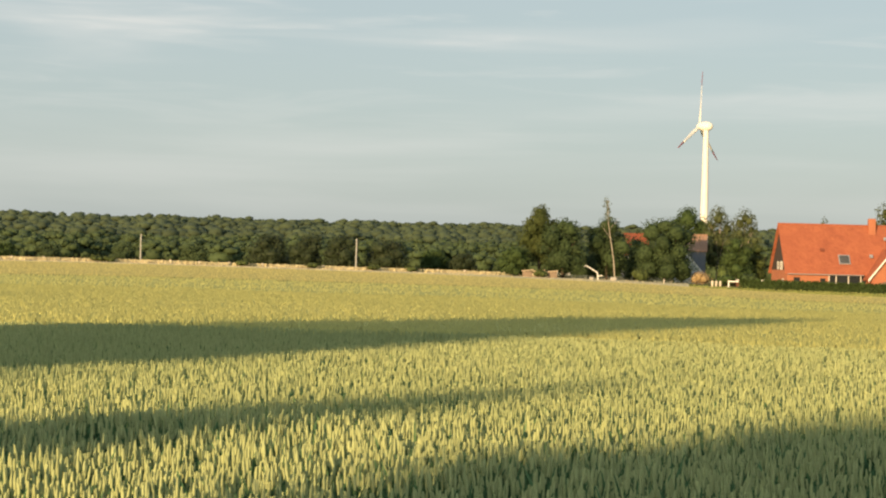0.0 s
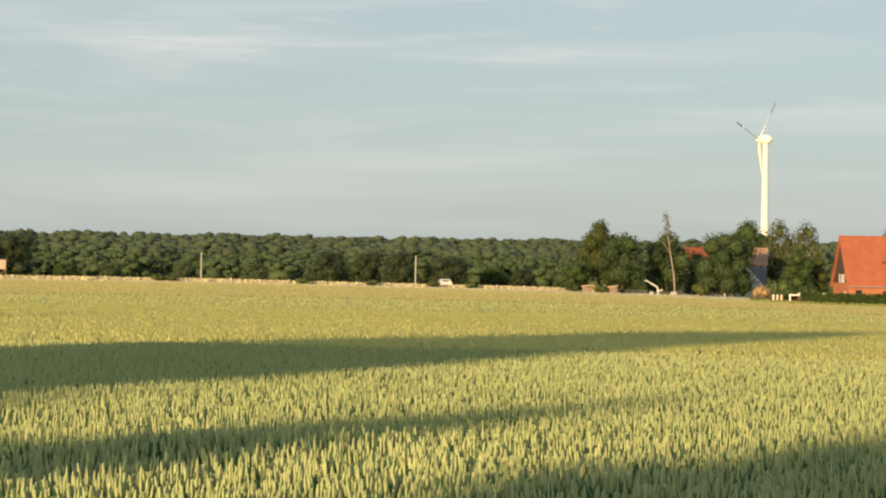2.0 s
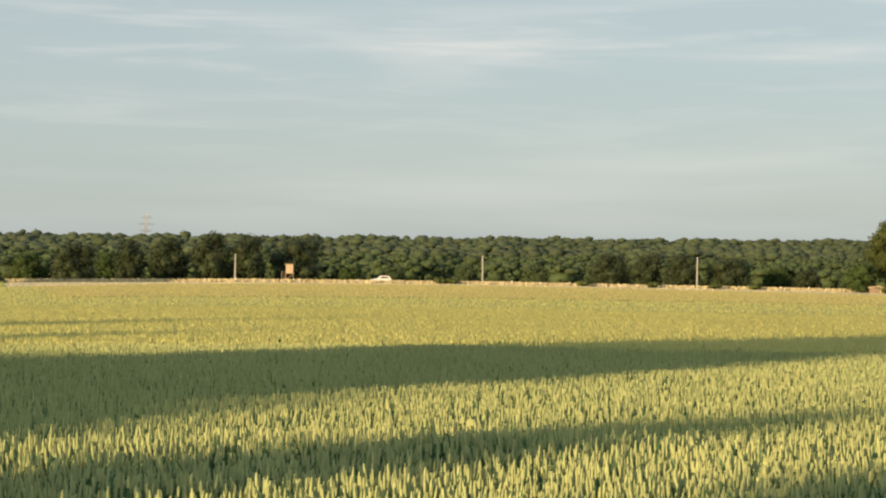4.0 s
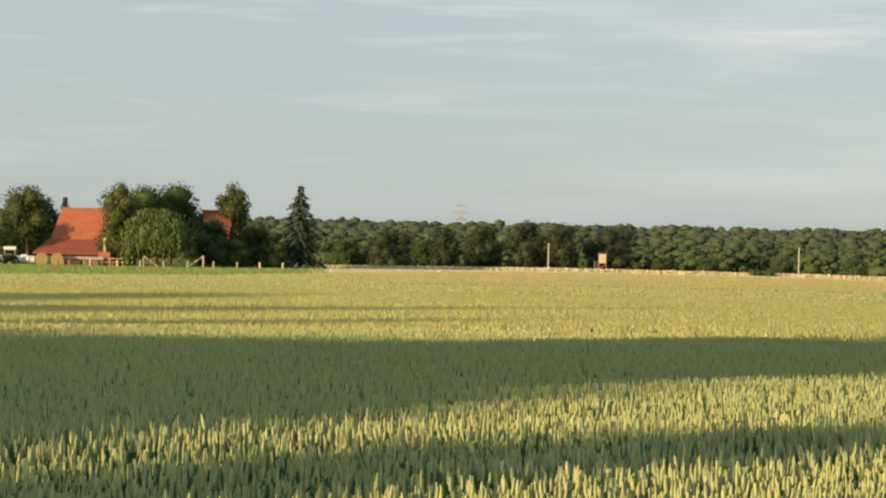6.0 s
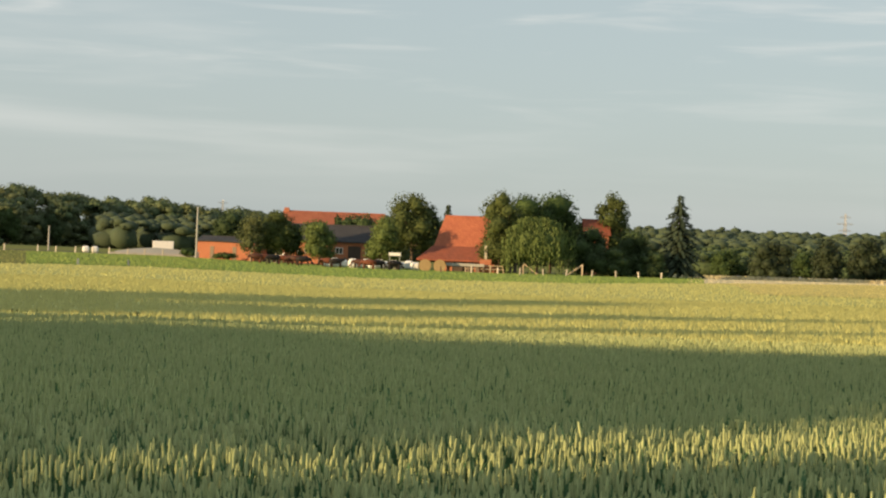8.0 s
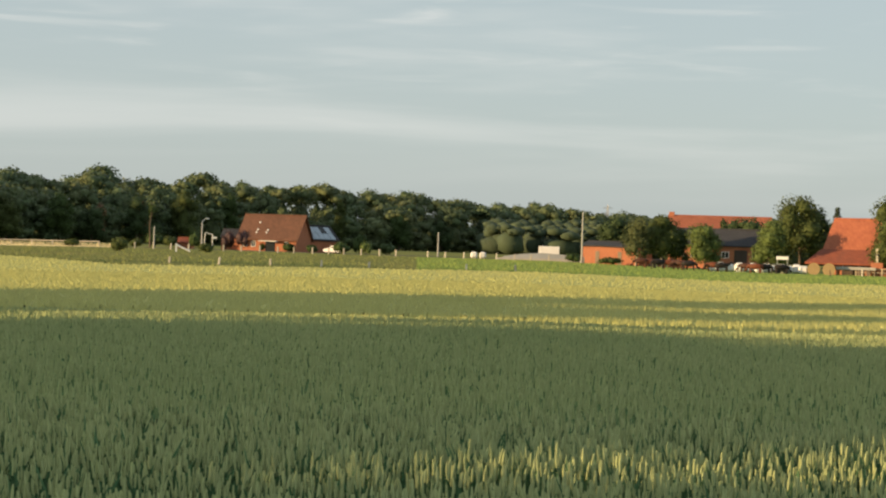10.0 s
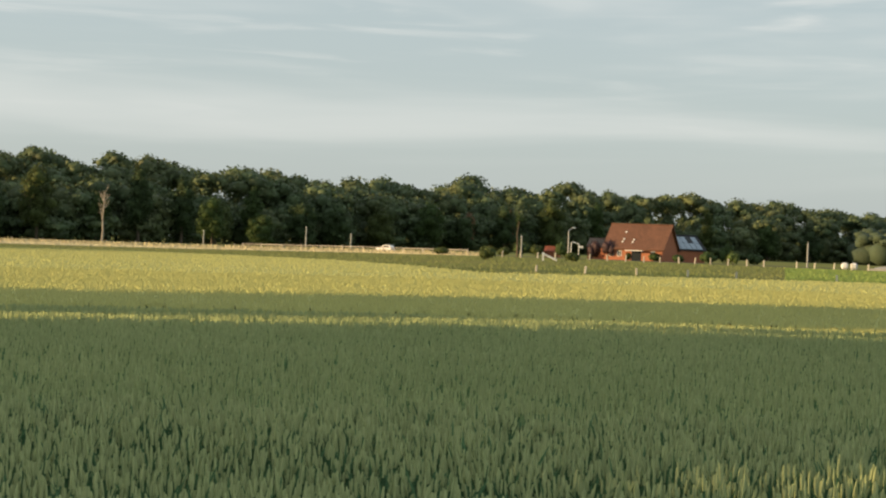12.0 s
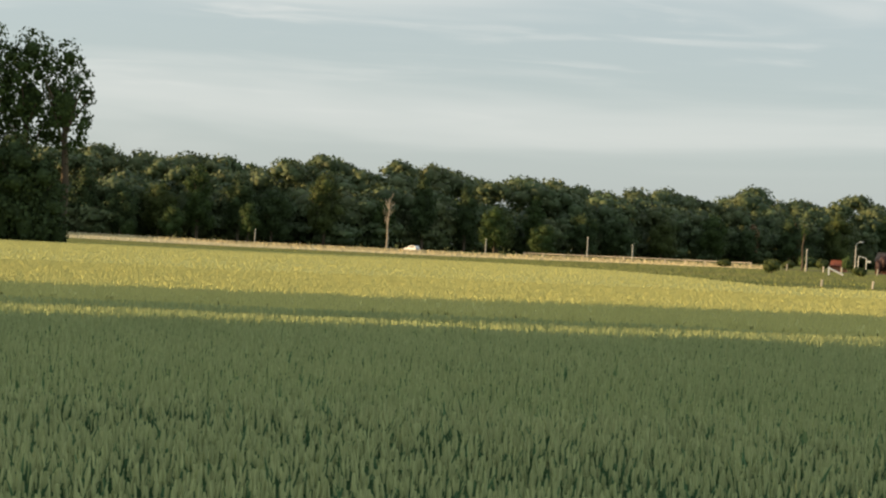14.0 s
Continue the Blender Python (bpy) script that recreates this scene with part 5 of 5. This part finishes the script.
for k, (az, r, w, h, m, lab) in enumerate((
        (49.75, 314, 3.0, 4.0, M_PURPLE, "copper-leaved dark red shrub beside the farmhouse"), (49.3, 313, 3.2, 4.2, M_PURPLE, "copper-leaved dark red shrub beside the farmhouse"), (51.95, 320, 4.2, 2.9, M_LEAF, "rounded green garden shrub beside the farmhouse"),
        (51.5, 319, 3.0, 2.6, M_OLIVE, "rounded green garden shrub beside the farmhouse"), (52.5, 322, 3.0, 1.9, M_OLIVE, "low garden shrub in the grass"), (50.75, 317, 2.6, 3.6, M_LEAF, "green garden shrub beside the farmhouse"), (48.7, 312, 2.0, 1.8, M_LEAF, "green garden shrub beside the farmhouse"),
        (47.9, 310, 2.6, 1.8, M_LEAF, "green garden shrub beside the farmhouse"), (47.2, 308, 2.4, 1.6, M_LEAF, "green garden shrub beside the farmhouse"), (46.3, 296, 3.6, 2.4, M_LEAF, "rounded green garden shrub beside the farmhouse"), (45.75, 318, 3.2, 4.6, M_LEAF, "rounded green garden shrub beside the farmhouse"),
        (45.55, 294, 2.6, 2.4, M_LIGHT, "yellow-green rounded shrub by the road"), (44.9, 318, 3.6, 2.6, M_DARK, "dark green shrub by the road"), (39.2, 262, 3.0, 1.6, M_LEAF, "low green shrub by the pole"), (38.1, 262, 4.5, 1.3, M_LEAF, "low green hedge shrub before the brick shed"),
        (53.0, 215, 2.6, 1.9, M_OLIVE, "weedy shrub at the field's edge"), (50.4, 228, 2.4, 1.4, M_OLIVE, "weedy shrub at the field's edge"), (54.4, 290, 3.0, 1.5, M_OLIVE, "weedy shrub on the road bank"))):
    bush(stand(az, r), h, w, m, lab, 400 + k, 450, 0.26)


# ---------------------------------------------------------------- fences, rails, poles
def fence(label, az0, az1, r_at, step, height, width, mat=None, wires=0, group="", skip=0.0, seed=1):
    """Posts along an arc of the plan, with wires or rails from post to post."""
    g = random.Random(seed)
    ob = thing("fence", pose(0, 0, 0), label, "fence", group)
    az, pts = az0, []
    while az < az1:
        r = r_at(az)
        if g.random() >= skip:
            pts.append((spot(az, r), az))
        az += math.degrees(step / (r * UNIT)) * g.uniform(0.9, 1.1)
    pm = bpy.data.meshes.new("post")
    b = box(-width / 2, width / 2, -width / 2, width / 2, -0.4, height, width * 0.15)
    b.to_mesh(pm)
    b.free()
    pm.materials.append(mat or M_POST)
    for p, a in pts:
        o = new("post", pm)
        o.matrix_basis = pose(p.x, p.y, p.z - g.uniform(0, 0.12), g.gauss(0, 2.0), g.gauss(0, 2.5), a + g.uniform(-10, 10))
        o.parent = ob
    for k in range(wires):
        z = height * (0.85 - 0.4 * k)
        for (p, _), (q, _) in zip(pts, pts[1:]):
            if (q - p).length < step * 2.5:
                part("rail", rod(p + Vector((0, 0, z)), q + Vector((0, 0, z)), 0.07, None, 4), mat or M_POST, ob)
    return ob


fence("row of bleached wooden pasture posts along the meadow", 38.9, 53.4, lambda a: 262 + 0.6 * (a - 38.9), 2.9, 1.15, 0.24, group="pasture fences", skip=0.12, seed=2)
fence("row of bleached wooden pasture posts along the meadow", 39.5, 52.0, lambda a: 138 - 1.2 * (a - 39.5), 4.2, 0.62, 0.16, group="pasture fences", skip=0.25, seed=3)
fence("row of pale wooden posts beside the willow", 24.8, 31.2, lambda a: 232, 3.6, 1.05, 0.2, group="pasture fences", seed=4)
fence("short dark posts of an electric cattle fence", 31.5, 38.0, lambda a: 216, 7.5, 1.0, 0.12, M_DARKWOOD, group="pasture fences", seed=5)
fence("pale timber rails beside the barn", 29.6, 31.0, lambda a: 240, 1.9, 1.3, 0.2, M_PALEWOOD, wires=2, seed=6)
fence("bleached marker posts along the road", -1.5, 22.5, lambda a: road_r(a) - 8, 5.5, 0.75, 0.4, group="road fences", skip=0.35, seed=7)
fence("bleached rail fence along the road", 53.6, 60.5, lambda a: road_r(a) - 7, 4.2, 1.15, 0.22, group="road fences", wires=1, seed=8)
fence("row of bleached posts along the road", 60.7, 75.5, lambda a: road_r(a) - 7, 7.0, 0.95, 0.18, group="road fences", skip=0.4, seed=9)

# timber ramp, brick pier and boards beside the barn
pier = thing("brick_pier", stand(30.15, 241), "stepped pale brick pier with a white post", "pier")
part("base", box(-1.4, 1.4, -0.6, 0.6, -0.3, 1.3, 0.05), M_BRICK, pier)
part("step", box(-0.9, 0.9, -0.5, 0.5, 1.3, 2.1, 0.05), M_BRICK, pier)
part("post", box(-0.22, 0.16, -0.2, 0.2, 2.1, 4.2), M_POST, pier)
for az, s in ((29.0, 1), (27.2, -1)):
    ob = thing("timber_prop", stand(az, 238), "leaning pale timber prop", "timber")
    part("upright", box(-0.12, 0.12, -0.12, 0.12, -0.2, 1.8), M_PALEWOOD, ob)
    part("brace", rod((0, 0, 1.7), (2.2 * s, 0, 0.1), 0.12), M_PALEWOOD, ob)
prop = thing("timber_prop", stand(51.3, 224), "low white leaning timber prop", "timber")
part("upright", box(-0.12, 0.12, -0.12, 0.12, -0.2, 1.2), M_WHITE, prop)
part("brace", rod((0, 0, 1.0), (2.0, 0, 0.1), 0.13), M_WHITE, prop)


def utility_pole(az, r, height, label="weathered wooden telephone pole", lean=0.0, cap=False, girth=0.15):
    ob = thing("utility_pole", stand(az, r), label, "pole", "roadside poles")
    part("pole", rod((0, 0, -0.5), (lean * height, 0, height), girth, girth * 0.75, 10), M_POLE, ob)
    part("insulator", rod((lean * height, 0, height), (lean * height, 0, height + 0.18), 0.07), M_WHITE, ob)
    return ob


for az, r, h, ln in ((2.65, 304, 5.8, 0.01), (9.16, 298, 5.2, 0.0), (16.7, 285, 4.8, 0.01), (38.96, 254, 8.1, 0.0), (43.35, 290, 4.4, 0.0), (51.97, 289, 3.8, 0.0), (57.18, 340, 3.6, 0.0), (61.65, 362, 3.7, 0.0), (68.69, 395, 3.6, 0.0), (58.55, 350, 5.0, 0.0)):
    utility_pole(az, r, h, lean=ln, girth=0.17)
lamp = thing("street_lamp", stand(50.54, 296), "grey street lamp with a short arm", "street lamp")
part("post", rod((0, 0, -0.4), (0, 0, 5.4), 0.13, 0.09, 10), M_STEEL, lamp)
part("arm", rod((0, 0, 5.4), (0.8, 0, 5.85), 0.07), M_STEEL, lamp)
part("head", box(0.6, 1.3, -0.18, 0.18, 5.75, 5.98, 0.05), M_WHITE, lamp)
frame_s = thing("sign_frame", stand(50.3, 295), "white rectangular steel frame with a small board", "frame")
for a, b in (((-1.0, 0, 0.3), (-0.9, 0, 3.2)), ((0.5, 0, 0.3), (0.5, 0, 2.9)), ((-0.9, 0, 3.2), (0.5, 0, 2.9)), ((-1.0, 0, 0.6), (0.5, 0, 0.6)), ((-0.3, 0, -0.4), (-0.3, 0, 0.6))):
    part("bar", rod(a, b, 0.075), M_WHITE, frame_s)
part("board", box(0.4, 1.3, -0.05, 0.05, 2.1, 2.5), M_WHITE, frame_s)


def pylon(az, r, height, label):
    """A lattice mast with three cross-arms."""
    ob = thing("pylon", stand(az, r, 0, 8), label, "pylon")
    bm = bmesh.new()
    g = 0.45
    levels = [0, 0.12, 0.25, 0.38, 0.5, 0.6, 0.7, 0.78, 0.86, 0.93, 1.0]
    wid = lambda f: 3.6 * (1 - f) ** 1.3 + 0.5
    for f0, f1 in zip(levels, levels[1:]):
        a, b = wid(f0), wid(f1)
        for sx, sy in ((-1, -1), (1, -1), (1, 1), (-1, 1)):
            rod((sx * a, sy * a, f0 * height), (sx * b, sy * b, f1 * height), g * 0.45, None, 4, bm)
        for s in (-1, 1):
            rod((-a * s, -a, f0 * height), (b * s, -b, f1 * height), g * 0.3, None, 4, bm)
            rod((-a * s, a, f0 * height), (b * s, b, f1 * height), g * 0.3, None, 4, bm)
    part("mast", bm, M_STEEL, ob)
    for f, w in ((0.72, 6.0), (0.83, 7.6), (0.94, 5.0)):
        ar = bmesh.new()
        for s in (-1, 1):
            rod((0, 0, f * height + 1.2), (s * w, 0, f * height), g * 0.4, None, 4, ar)
            rod((0, 0, f * height - 0.6), (s * w, 0, f * height), g * 0.4, None, 4, ar)
        part("cross_arm", ar, M_STEEL, ob)
    return ob


pylon(19.39, 1450, 55.5, "distant lattice steel power pylon")
pylon(38.22, 1600, 52.0, "distant lattice steel power pylon")

# raised hide
hide = thing("raised_hide", stand(15.05, 284), "raised hunting hide of pale boards on timber legs", "hide")
part("cabin", box(-0.68, 0.68, -0.65, 0.65, 1.55, 3.25, 0.04), M_PALEWOOD, hide)
part("roof", solid([(-0.8, 3.25), (0.8, 3.25), (0.8, 3.33), (-0.8, 3.38)], -0.8, 0.8), M_WOOD, hide)
for x, y in ((-0.62, -0.6), (0.62, -0.6), (-0.62, 0.6), (0.62, 0.6)):
    part("leg", rod((x * 1.25, y * 1.25, -0.4), (x, y, 1.6), 0.1), M_WOOD, hide)
part("brace", rod((-0.95, -0.85, 0.2), (0.85, -0.75, 1.6), 0.07), M_WOOD, hide)
lad = part("ladder", rod((-1.4, 0.0, -0.3), (-1.4, 0.0, 2.0), 0.07), M_WOOD, hide)
for k in range(4):
    part("rung", rod((-1.45, 0, 0.3 + 0.45 * k), (-0.75, 0, 0.4 + 0.5 * k), 0.05), M_WOOD, lad)


# ---------------------------------------------------------------- farmyard
for k, az in enumerate((34.95, 34.75, 34.5, 34.2, 34.0, 33.8, 33.6, 33.4, 33.15, 32.95, 32.75, 32.5, 32.3)):
    crates(az, 240 + (k % 3), 1.5, 1.25 + 0.2 * (k % 2), M_WRAP, "white film-wrapped silage bale in a row")
for az in (32.0, 31.55):
    ob = thing("straw_bale", stand(az, 239, 0.85), "round golden straw bale before the barn", "bale")
    part("roll", rod((0, -0.6, 0), (0, 0.6, 0), 0.95, 0.95, 20), M_STRAW, ob)
trailer_f = thing("feed_trailer", stand(32.93, 239), "white flat-topped feed trailer", "trailer")
part("roof", box(-0.9, 0.9, -0.7, 0.7, 2.1, 2.6, 0.04), M_WHITE, trailer_f)
for x in (-0.75, 0.75):
    part("post", box(x - 0.06, x + 0.06, -0.5, -0.4, 0.5, 2.1), M_STEEL, trailer_f)
part("bed", box(-0.9, 0.9, -0.7, 0.7, 0.4, 0.9, 0.03), M_DARKWOOD, trailer_f)
for x in (-0.55, 0.55):
    part("wheel", rod((x, -0.8, 0.35), (x, -0.6, 0.35), 0.38, 0.38, 14), M_TYRE, trailer_f)
for k, (az, w) in enumerate(((31.0, 3.6), (30.55, 1.6), (30.3, 1.2))):
    ob = thing("trough", stand(az, 240), "pale grey cattle feed rack", "rack")
    part("bin", box(-w / 2, w / 2, -0.4, 0.4, 0.9, 1.35, 0.04), M_CONCRETE, ob)
    for x in (-w / 2 + 0.2, w / 2 - 0.2):
        part("leg", box(x - 0.1, x + 0.1, -0.2, 0.2, -0.2, 0.9), M_WOOD, ob)

# grey sheeted clamp with a white trailer
clamp = thing("silage_clamp", stand(40.25, 279), "long low silage clamp under grey sheeting", "clamp")
cb = bmesh.new()
prof = [(-7.6, 0.0), (-6.2, 0.6), (-3.0, 1.1), (0.5, 1.35), (4.2, 1.15), (6.6, 0.75), (7.6, 0.0)]
solid(prof, -3.0, 3.0, cb)
part("sheeting", cb, M_TARP, clamp)
part("kerb", box(-7.8, 7.8, -3.3, -3.0, -0.3, 0.35), M_CONCRETE, clamp)
tr = thing("box_trailer", stand(39.96, 288), "white box trailer parked behind the clamp", "trailer")
part("body", box(-1.9, 1.9, -0.9, 0.9, 0.7, 2.6, 0.06), M_WHITE, tr)
part("drawbar", rod((1.9, 0, 0.7), (3.0, 0, 0.6), 0.06), M_STEEL, tr)
for x in (-0.5, 0.5):
    part("wheel", rod((x, -0.95, 0.36), (x, -0.75, 0.36), 0.36, 0.36, 14), M_TYRE, tr)


def car(m, length, height, label, name="car", group=""):
    """A small estate car; x is forward."""
    ob = thing(name, m, label, "car", group)
    L, Hh = length, height
    prof = [(-L / 2, 0.35), (-L / 2, 0.85), (-L / 2 + 0.15, 0.95), (L * 0.18, 0.95), (L / 2 - 0.15, 0.78), (L / 2, 0.6), (L / 2, 0.32), (L / 2 - 0.2, 0.22), (-L / 2 + 0.2, 0.22)]
    body = part("body", solid(prof, -0.86, 0.86), M_CAR, ob)
    cab = [(-L / 2 + 0.12, 0.94), (-L / 2 + 0.45, Hh - 0.08), (-L / 2 + 0.7, Hh), (-0.1, Hh), (0.25, Hh - 0.08), (L * 0.2, 0.94)]
    part("cabin", solid(cab, -0.74, 0.74), M_CAR, ob)
    for y in (-0.745, 0.745):
        part("side_window", solid([(-L / 2 + 0.5, 1.0), (-L / 2 + 0.7, Hh - 0.16), (-0.15, Hh - 0.16), (L * 0.13, 1.0)], y - 0.012, y + 0.012), M_GLASS, ob)
    part("windscreen", solid([(L * 0.2 + 0.01, 0.97), (0.27, Hh - 0.1), (0.24, Hh - 0.1), (L * 0.2 - 0.02, 0.97)], -0.66, 0.66), M_GLASS, ob)
    for x in (-L * 0.31, L * 0.31):
        for y in (-0.8, 0.62):
            w = part("wheel", rod((x, y, 0.31), (x, y + 0.18, 0.31), 0.31, 0.31, 16), M_TYRE, ob)
            part("rim", rod((x, y - 0.01, 0.31), (x, y + 0.19, 0.31), 0.19, 0.19, 12), M_STEEL, w)
    for y in (-0.62, 0.62):
        part("headlight", box(L / 2 - 0.03, L / 2 + 0.012, y - 0.16, y + 0.16, 0.58, 0.72), M_STEEL, ob)
        part("tail_light", box(-L / 2 - 0.012, -L / 2 + 0.03, y - 0.14, y + 0.14, 0.7, 0.86), M_LAMPRED, ob)
    return ob


road_heading = math.degrees(math.atan2(ROAD_T.y, ROAD_T.x))
for az in (42.25, 41.98):
    crates(az, 284, 1.25, 1.2, M_WRAP, "white film-wrapped silage bale beside the meadow")
moving_car = car(pose(0, 0, 0), 3.7, 1.45, "white estate car driving along the country road")


# ---------------------------------------------------------------- cattle
def cow(m, hide_mat, label, grazing, scale=1.0, seed=1):
    """A cow; x is forward."""
    ob = thing("cow", m, label, "cow", "grazing herd")
    g = random.Random(seed)
    bm = bmesh.new()
    bmesh.ops.create_uvsphere(bm, u_segments=14, v_segments=10, radius=1.0)
    for v in bm.verts:
        x, y, z = v.co
        belly = 0.06 * math.cos(x * 1.5) if z < 0 else 0
        v.co = Vector((x * 1.02, y * 0.36, 1.02 + z * 0.40 - belly + (0.03 if abs(x) > 0.7 else 0)))
    b = part("body", bm, hide_mat, ob, smooth=True)
    b.scale = (scale, scale, scale)
    hz = 0.45 if grazing else 1.35
    nk = rod((0.8, 0, 1.15), (1.25, 0, (hz + 1.1) / 2), 0.25, 0.17, 10)
    part("neck", nk, hide_mat, ob).scale = (scale, scale, scale)
    hb = rod((1.2, 0, hz + 0.12), (1.62, 0, hz - 0.1), 0.17, 0.1, 10)
    hd = part("head", hb, hide_mat, ob)
    hd.scale = (scale, scale, scale)
    for y in (-1, 1):
        part("ear", rod((1.25, 0.12 * y, hz + 0.15), (1.2, 0.36 * y, hz + 0.18), 0.06, 0.02, 6), hide_mat, hd)
    for x in (-0.72, 0.68):
        for y in (-0.2, 0.2):
            part("leg", rod((x, y, 0.85), (x + g.uniform(-0.08, 0.08), y, 0.0), 0.13, 0.07, 8), hide_mat, ob).scale = (scale, scale, scale)
    part("tail", rod((-0.98, 0, 1.25), (-1.08, 0, 0.45), 0.04, 0.06, 6), hide_mat, ob).scale = (scale, scale, scale)
    return ob


for k, (az, r, turn, mt, word, gz) in enumerate((
        (37.15, 234, 175, M_DARKCOW, "dark brown", True), (36.9, 236, 8, M_BROWNCOW, "reddish brown", True), (36.62, 232, 200, M_BLACKCOW, "black", True), (36.3, 235, 186, M_BROWNCOW, "reddish brown", True),
        (36.05, 233, 150, M_DARKCOW, "dark brown", True), (35.72, 231, 10, M_BLACKCOW, "black", True), (34.98, 232, 170, M_BROWNCOW, "reddish brown", True), (34.72, 230, 15, M_BLACKCOW, "black", False),
        (33.72, 230, 170, M_BROWNCOW, "reddish brown", True), (33.45, 231, 25, M_BLACKCOW, "black", True), (32.95, 229, 20, M_BLACKCOW, "black", True), (34.0, 236, 165, M_DARKCOW, "dark brown", True), (35.9, 238, 12, M_BROWNCOW, "reddish brown", False))):
    cow(stand(az, r, 0, turn), mt, word + (" cow grazing in the pasture" if gz else " cow standing in the pasture"), gz, 1.02, k)


# ---------------------------------------------------------------- wind turbine
TZ = 49.6 * UNIT
pt = spot(-7.91, 640)
turbine = thing("wind_turbine", pose(pt.x, pt.y, 0, 0, 0, 58.2), "tall pale wind turbine with red-banded blades", "wind turbine")
tw = bmesh.new()
rings = []
for k in range(13):
    z = -2 + (TZ + 1.0) * k / 12
    rad = 2.05 - 1.0 * max(0.0, z / TZ) ** 0.8
    rings.append([tw.verts.new((rad * math.cos(2 * math.pi * j / 28), rad * math.sin(2 * math.pi * j / 28), z)) for j in range(28)])
for r0, r1 in zip(rings, rings[1:]):
    for j in range(28):
        tw.faces.new((r0[j], r0[(j + 1) % 28], r1[(j + 1) % 28], r1[j]))
part("tower", tw, M_TURBINE, turbine, smooth=True)
nb = bmesh.new()
bmesh.ops.create_uvsphere(nb, u_segments=24, v_segments=16, radius=1.0)
for v in nb.verts:
    x, y, z = v.co
    v.co = Vector((x * 1.9, 0.3 + y * 3.2, TZ + z * 2.0))
part("nacelle", nb, M_TURBINE, turbine, smooth=True)
HUB = Vector((0, 2.3, TZ))
hb = bmesh.new()
bmesh.ops.create_uvsphere(hb, u_segments=18, v_segments=12, radius=1.0)
for v in hb.verts:
    v.co = Vector((v.co.x * 1.35, v.co.y * 1.5 + 0.5, v.co.z * 1.35))
rotor = part("rotor", hb, M_TURBINE, turbine, smooth=True)
BLADE = 22.0


def blade_piece(f0, f1, n=8):
    """A stretch of the blade between two fractions of its length: a twisted, tapering aerofoil along +z."""
    bm = bmesh.new()
    rings = []
    for k in range(n + 1):
        f = f0 + (f1 - f0) * k / n
        chord = 0.42 + 1.0 * max(0.0, min(1.0, (f - 0.02) / 0.14)) * (1 - f) ** 0.75 + 0.25 * (1 - f)
        th = chord * (0.8 - 0.62 * min(1.0, f / 0.2)) * 0.5 + 0.05
        tws = radians(68 - 60 * f ** 0.6)
        ring = []
        for j in range(10):
            a = 2 * math.pi * j / 10
            x, y = math.cos(a) * chord * 0.5 + chord * 0.12, math.sin(a) * th
            ring.append(bm.verts.new((x * math.cos(tws) - y * math.sin(tws), x * math.sin(tws) + y * math.cos(tws) + 0.6, 0.6 + f * BLADE)))
        rings.append(ring)
    for a, b in zip(rings, rings[1:]):
        for j in range(10):
            bm.faces.new((a[j], a[(j + 1) % 10], b[(j + 1) % 10], b[j]))
    bm.faces.new(rings[0][::-1])
    bm.faces.new(rings[-1])
    return bm


for k in range(3):
    for name, f0, f1, mt in (("blade", 0.0, 0.74, M_TURBINE), ("blade_tip", 0.74, 1.0, M_REDPAINT)):
        o = part(name, blade_piece(f0, f1), mt, rotor, "dark red blade tip" if name == "blade_tip" else "", True)
        o.matrix_basis = pose(0, 0, 0, 0, 120.0 * k, 0)


# ---------------------------------------------------------------- what moves


CAR_ROWS = [(t, math.tan(radians(a - 24.0)) * 276 * UNIT) for t, a in ((0.0, -3.6), (1.5, -0.4), (2.0, 1.85), (3.0, 6.8), (5.3, 20.1), (5.7, 22.6), (9.5, 44.1), (9.9, 46.05), (10.3, 47.95), (11.0, 51.1), (12.5, 58.6), (13.2, 61.6), (14.0, 63.9))]


def motions():
    # the rotor: one turn in 3.6 s
    walk(rotor, [(0.5 * k, Matrix.Translation(HUB) @ pose(0, 0, 0, 0, 4.0 - 50.0 * k, 0)) for k in range(29)])
    # the car: along the straight road to the left
    rows = []
    for t, s in CAR_ROWS:
        p = on_road(s, 0, 0.07)
        rows.append((t, pose(p.x, p.y, p.z, 0, 0, road_heading)))
    walk(moving_car, rows)


motions()
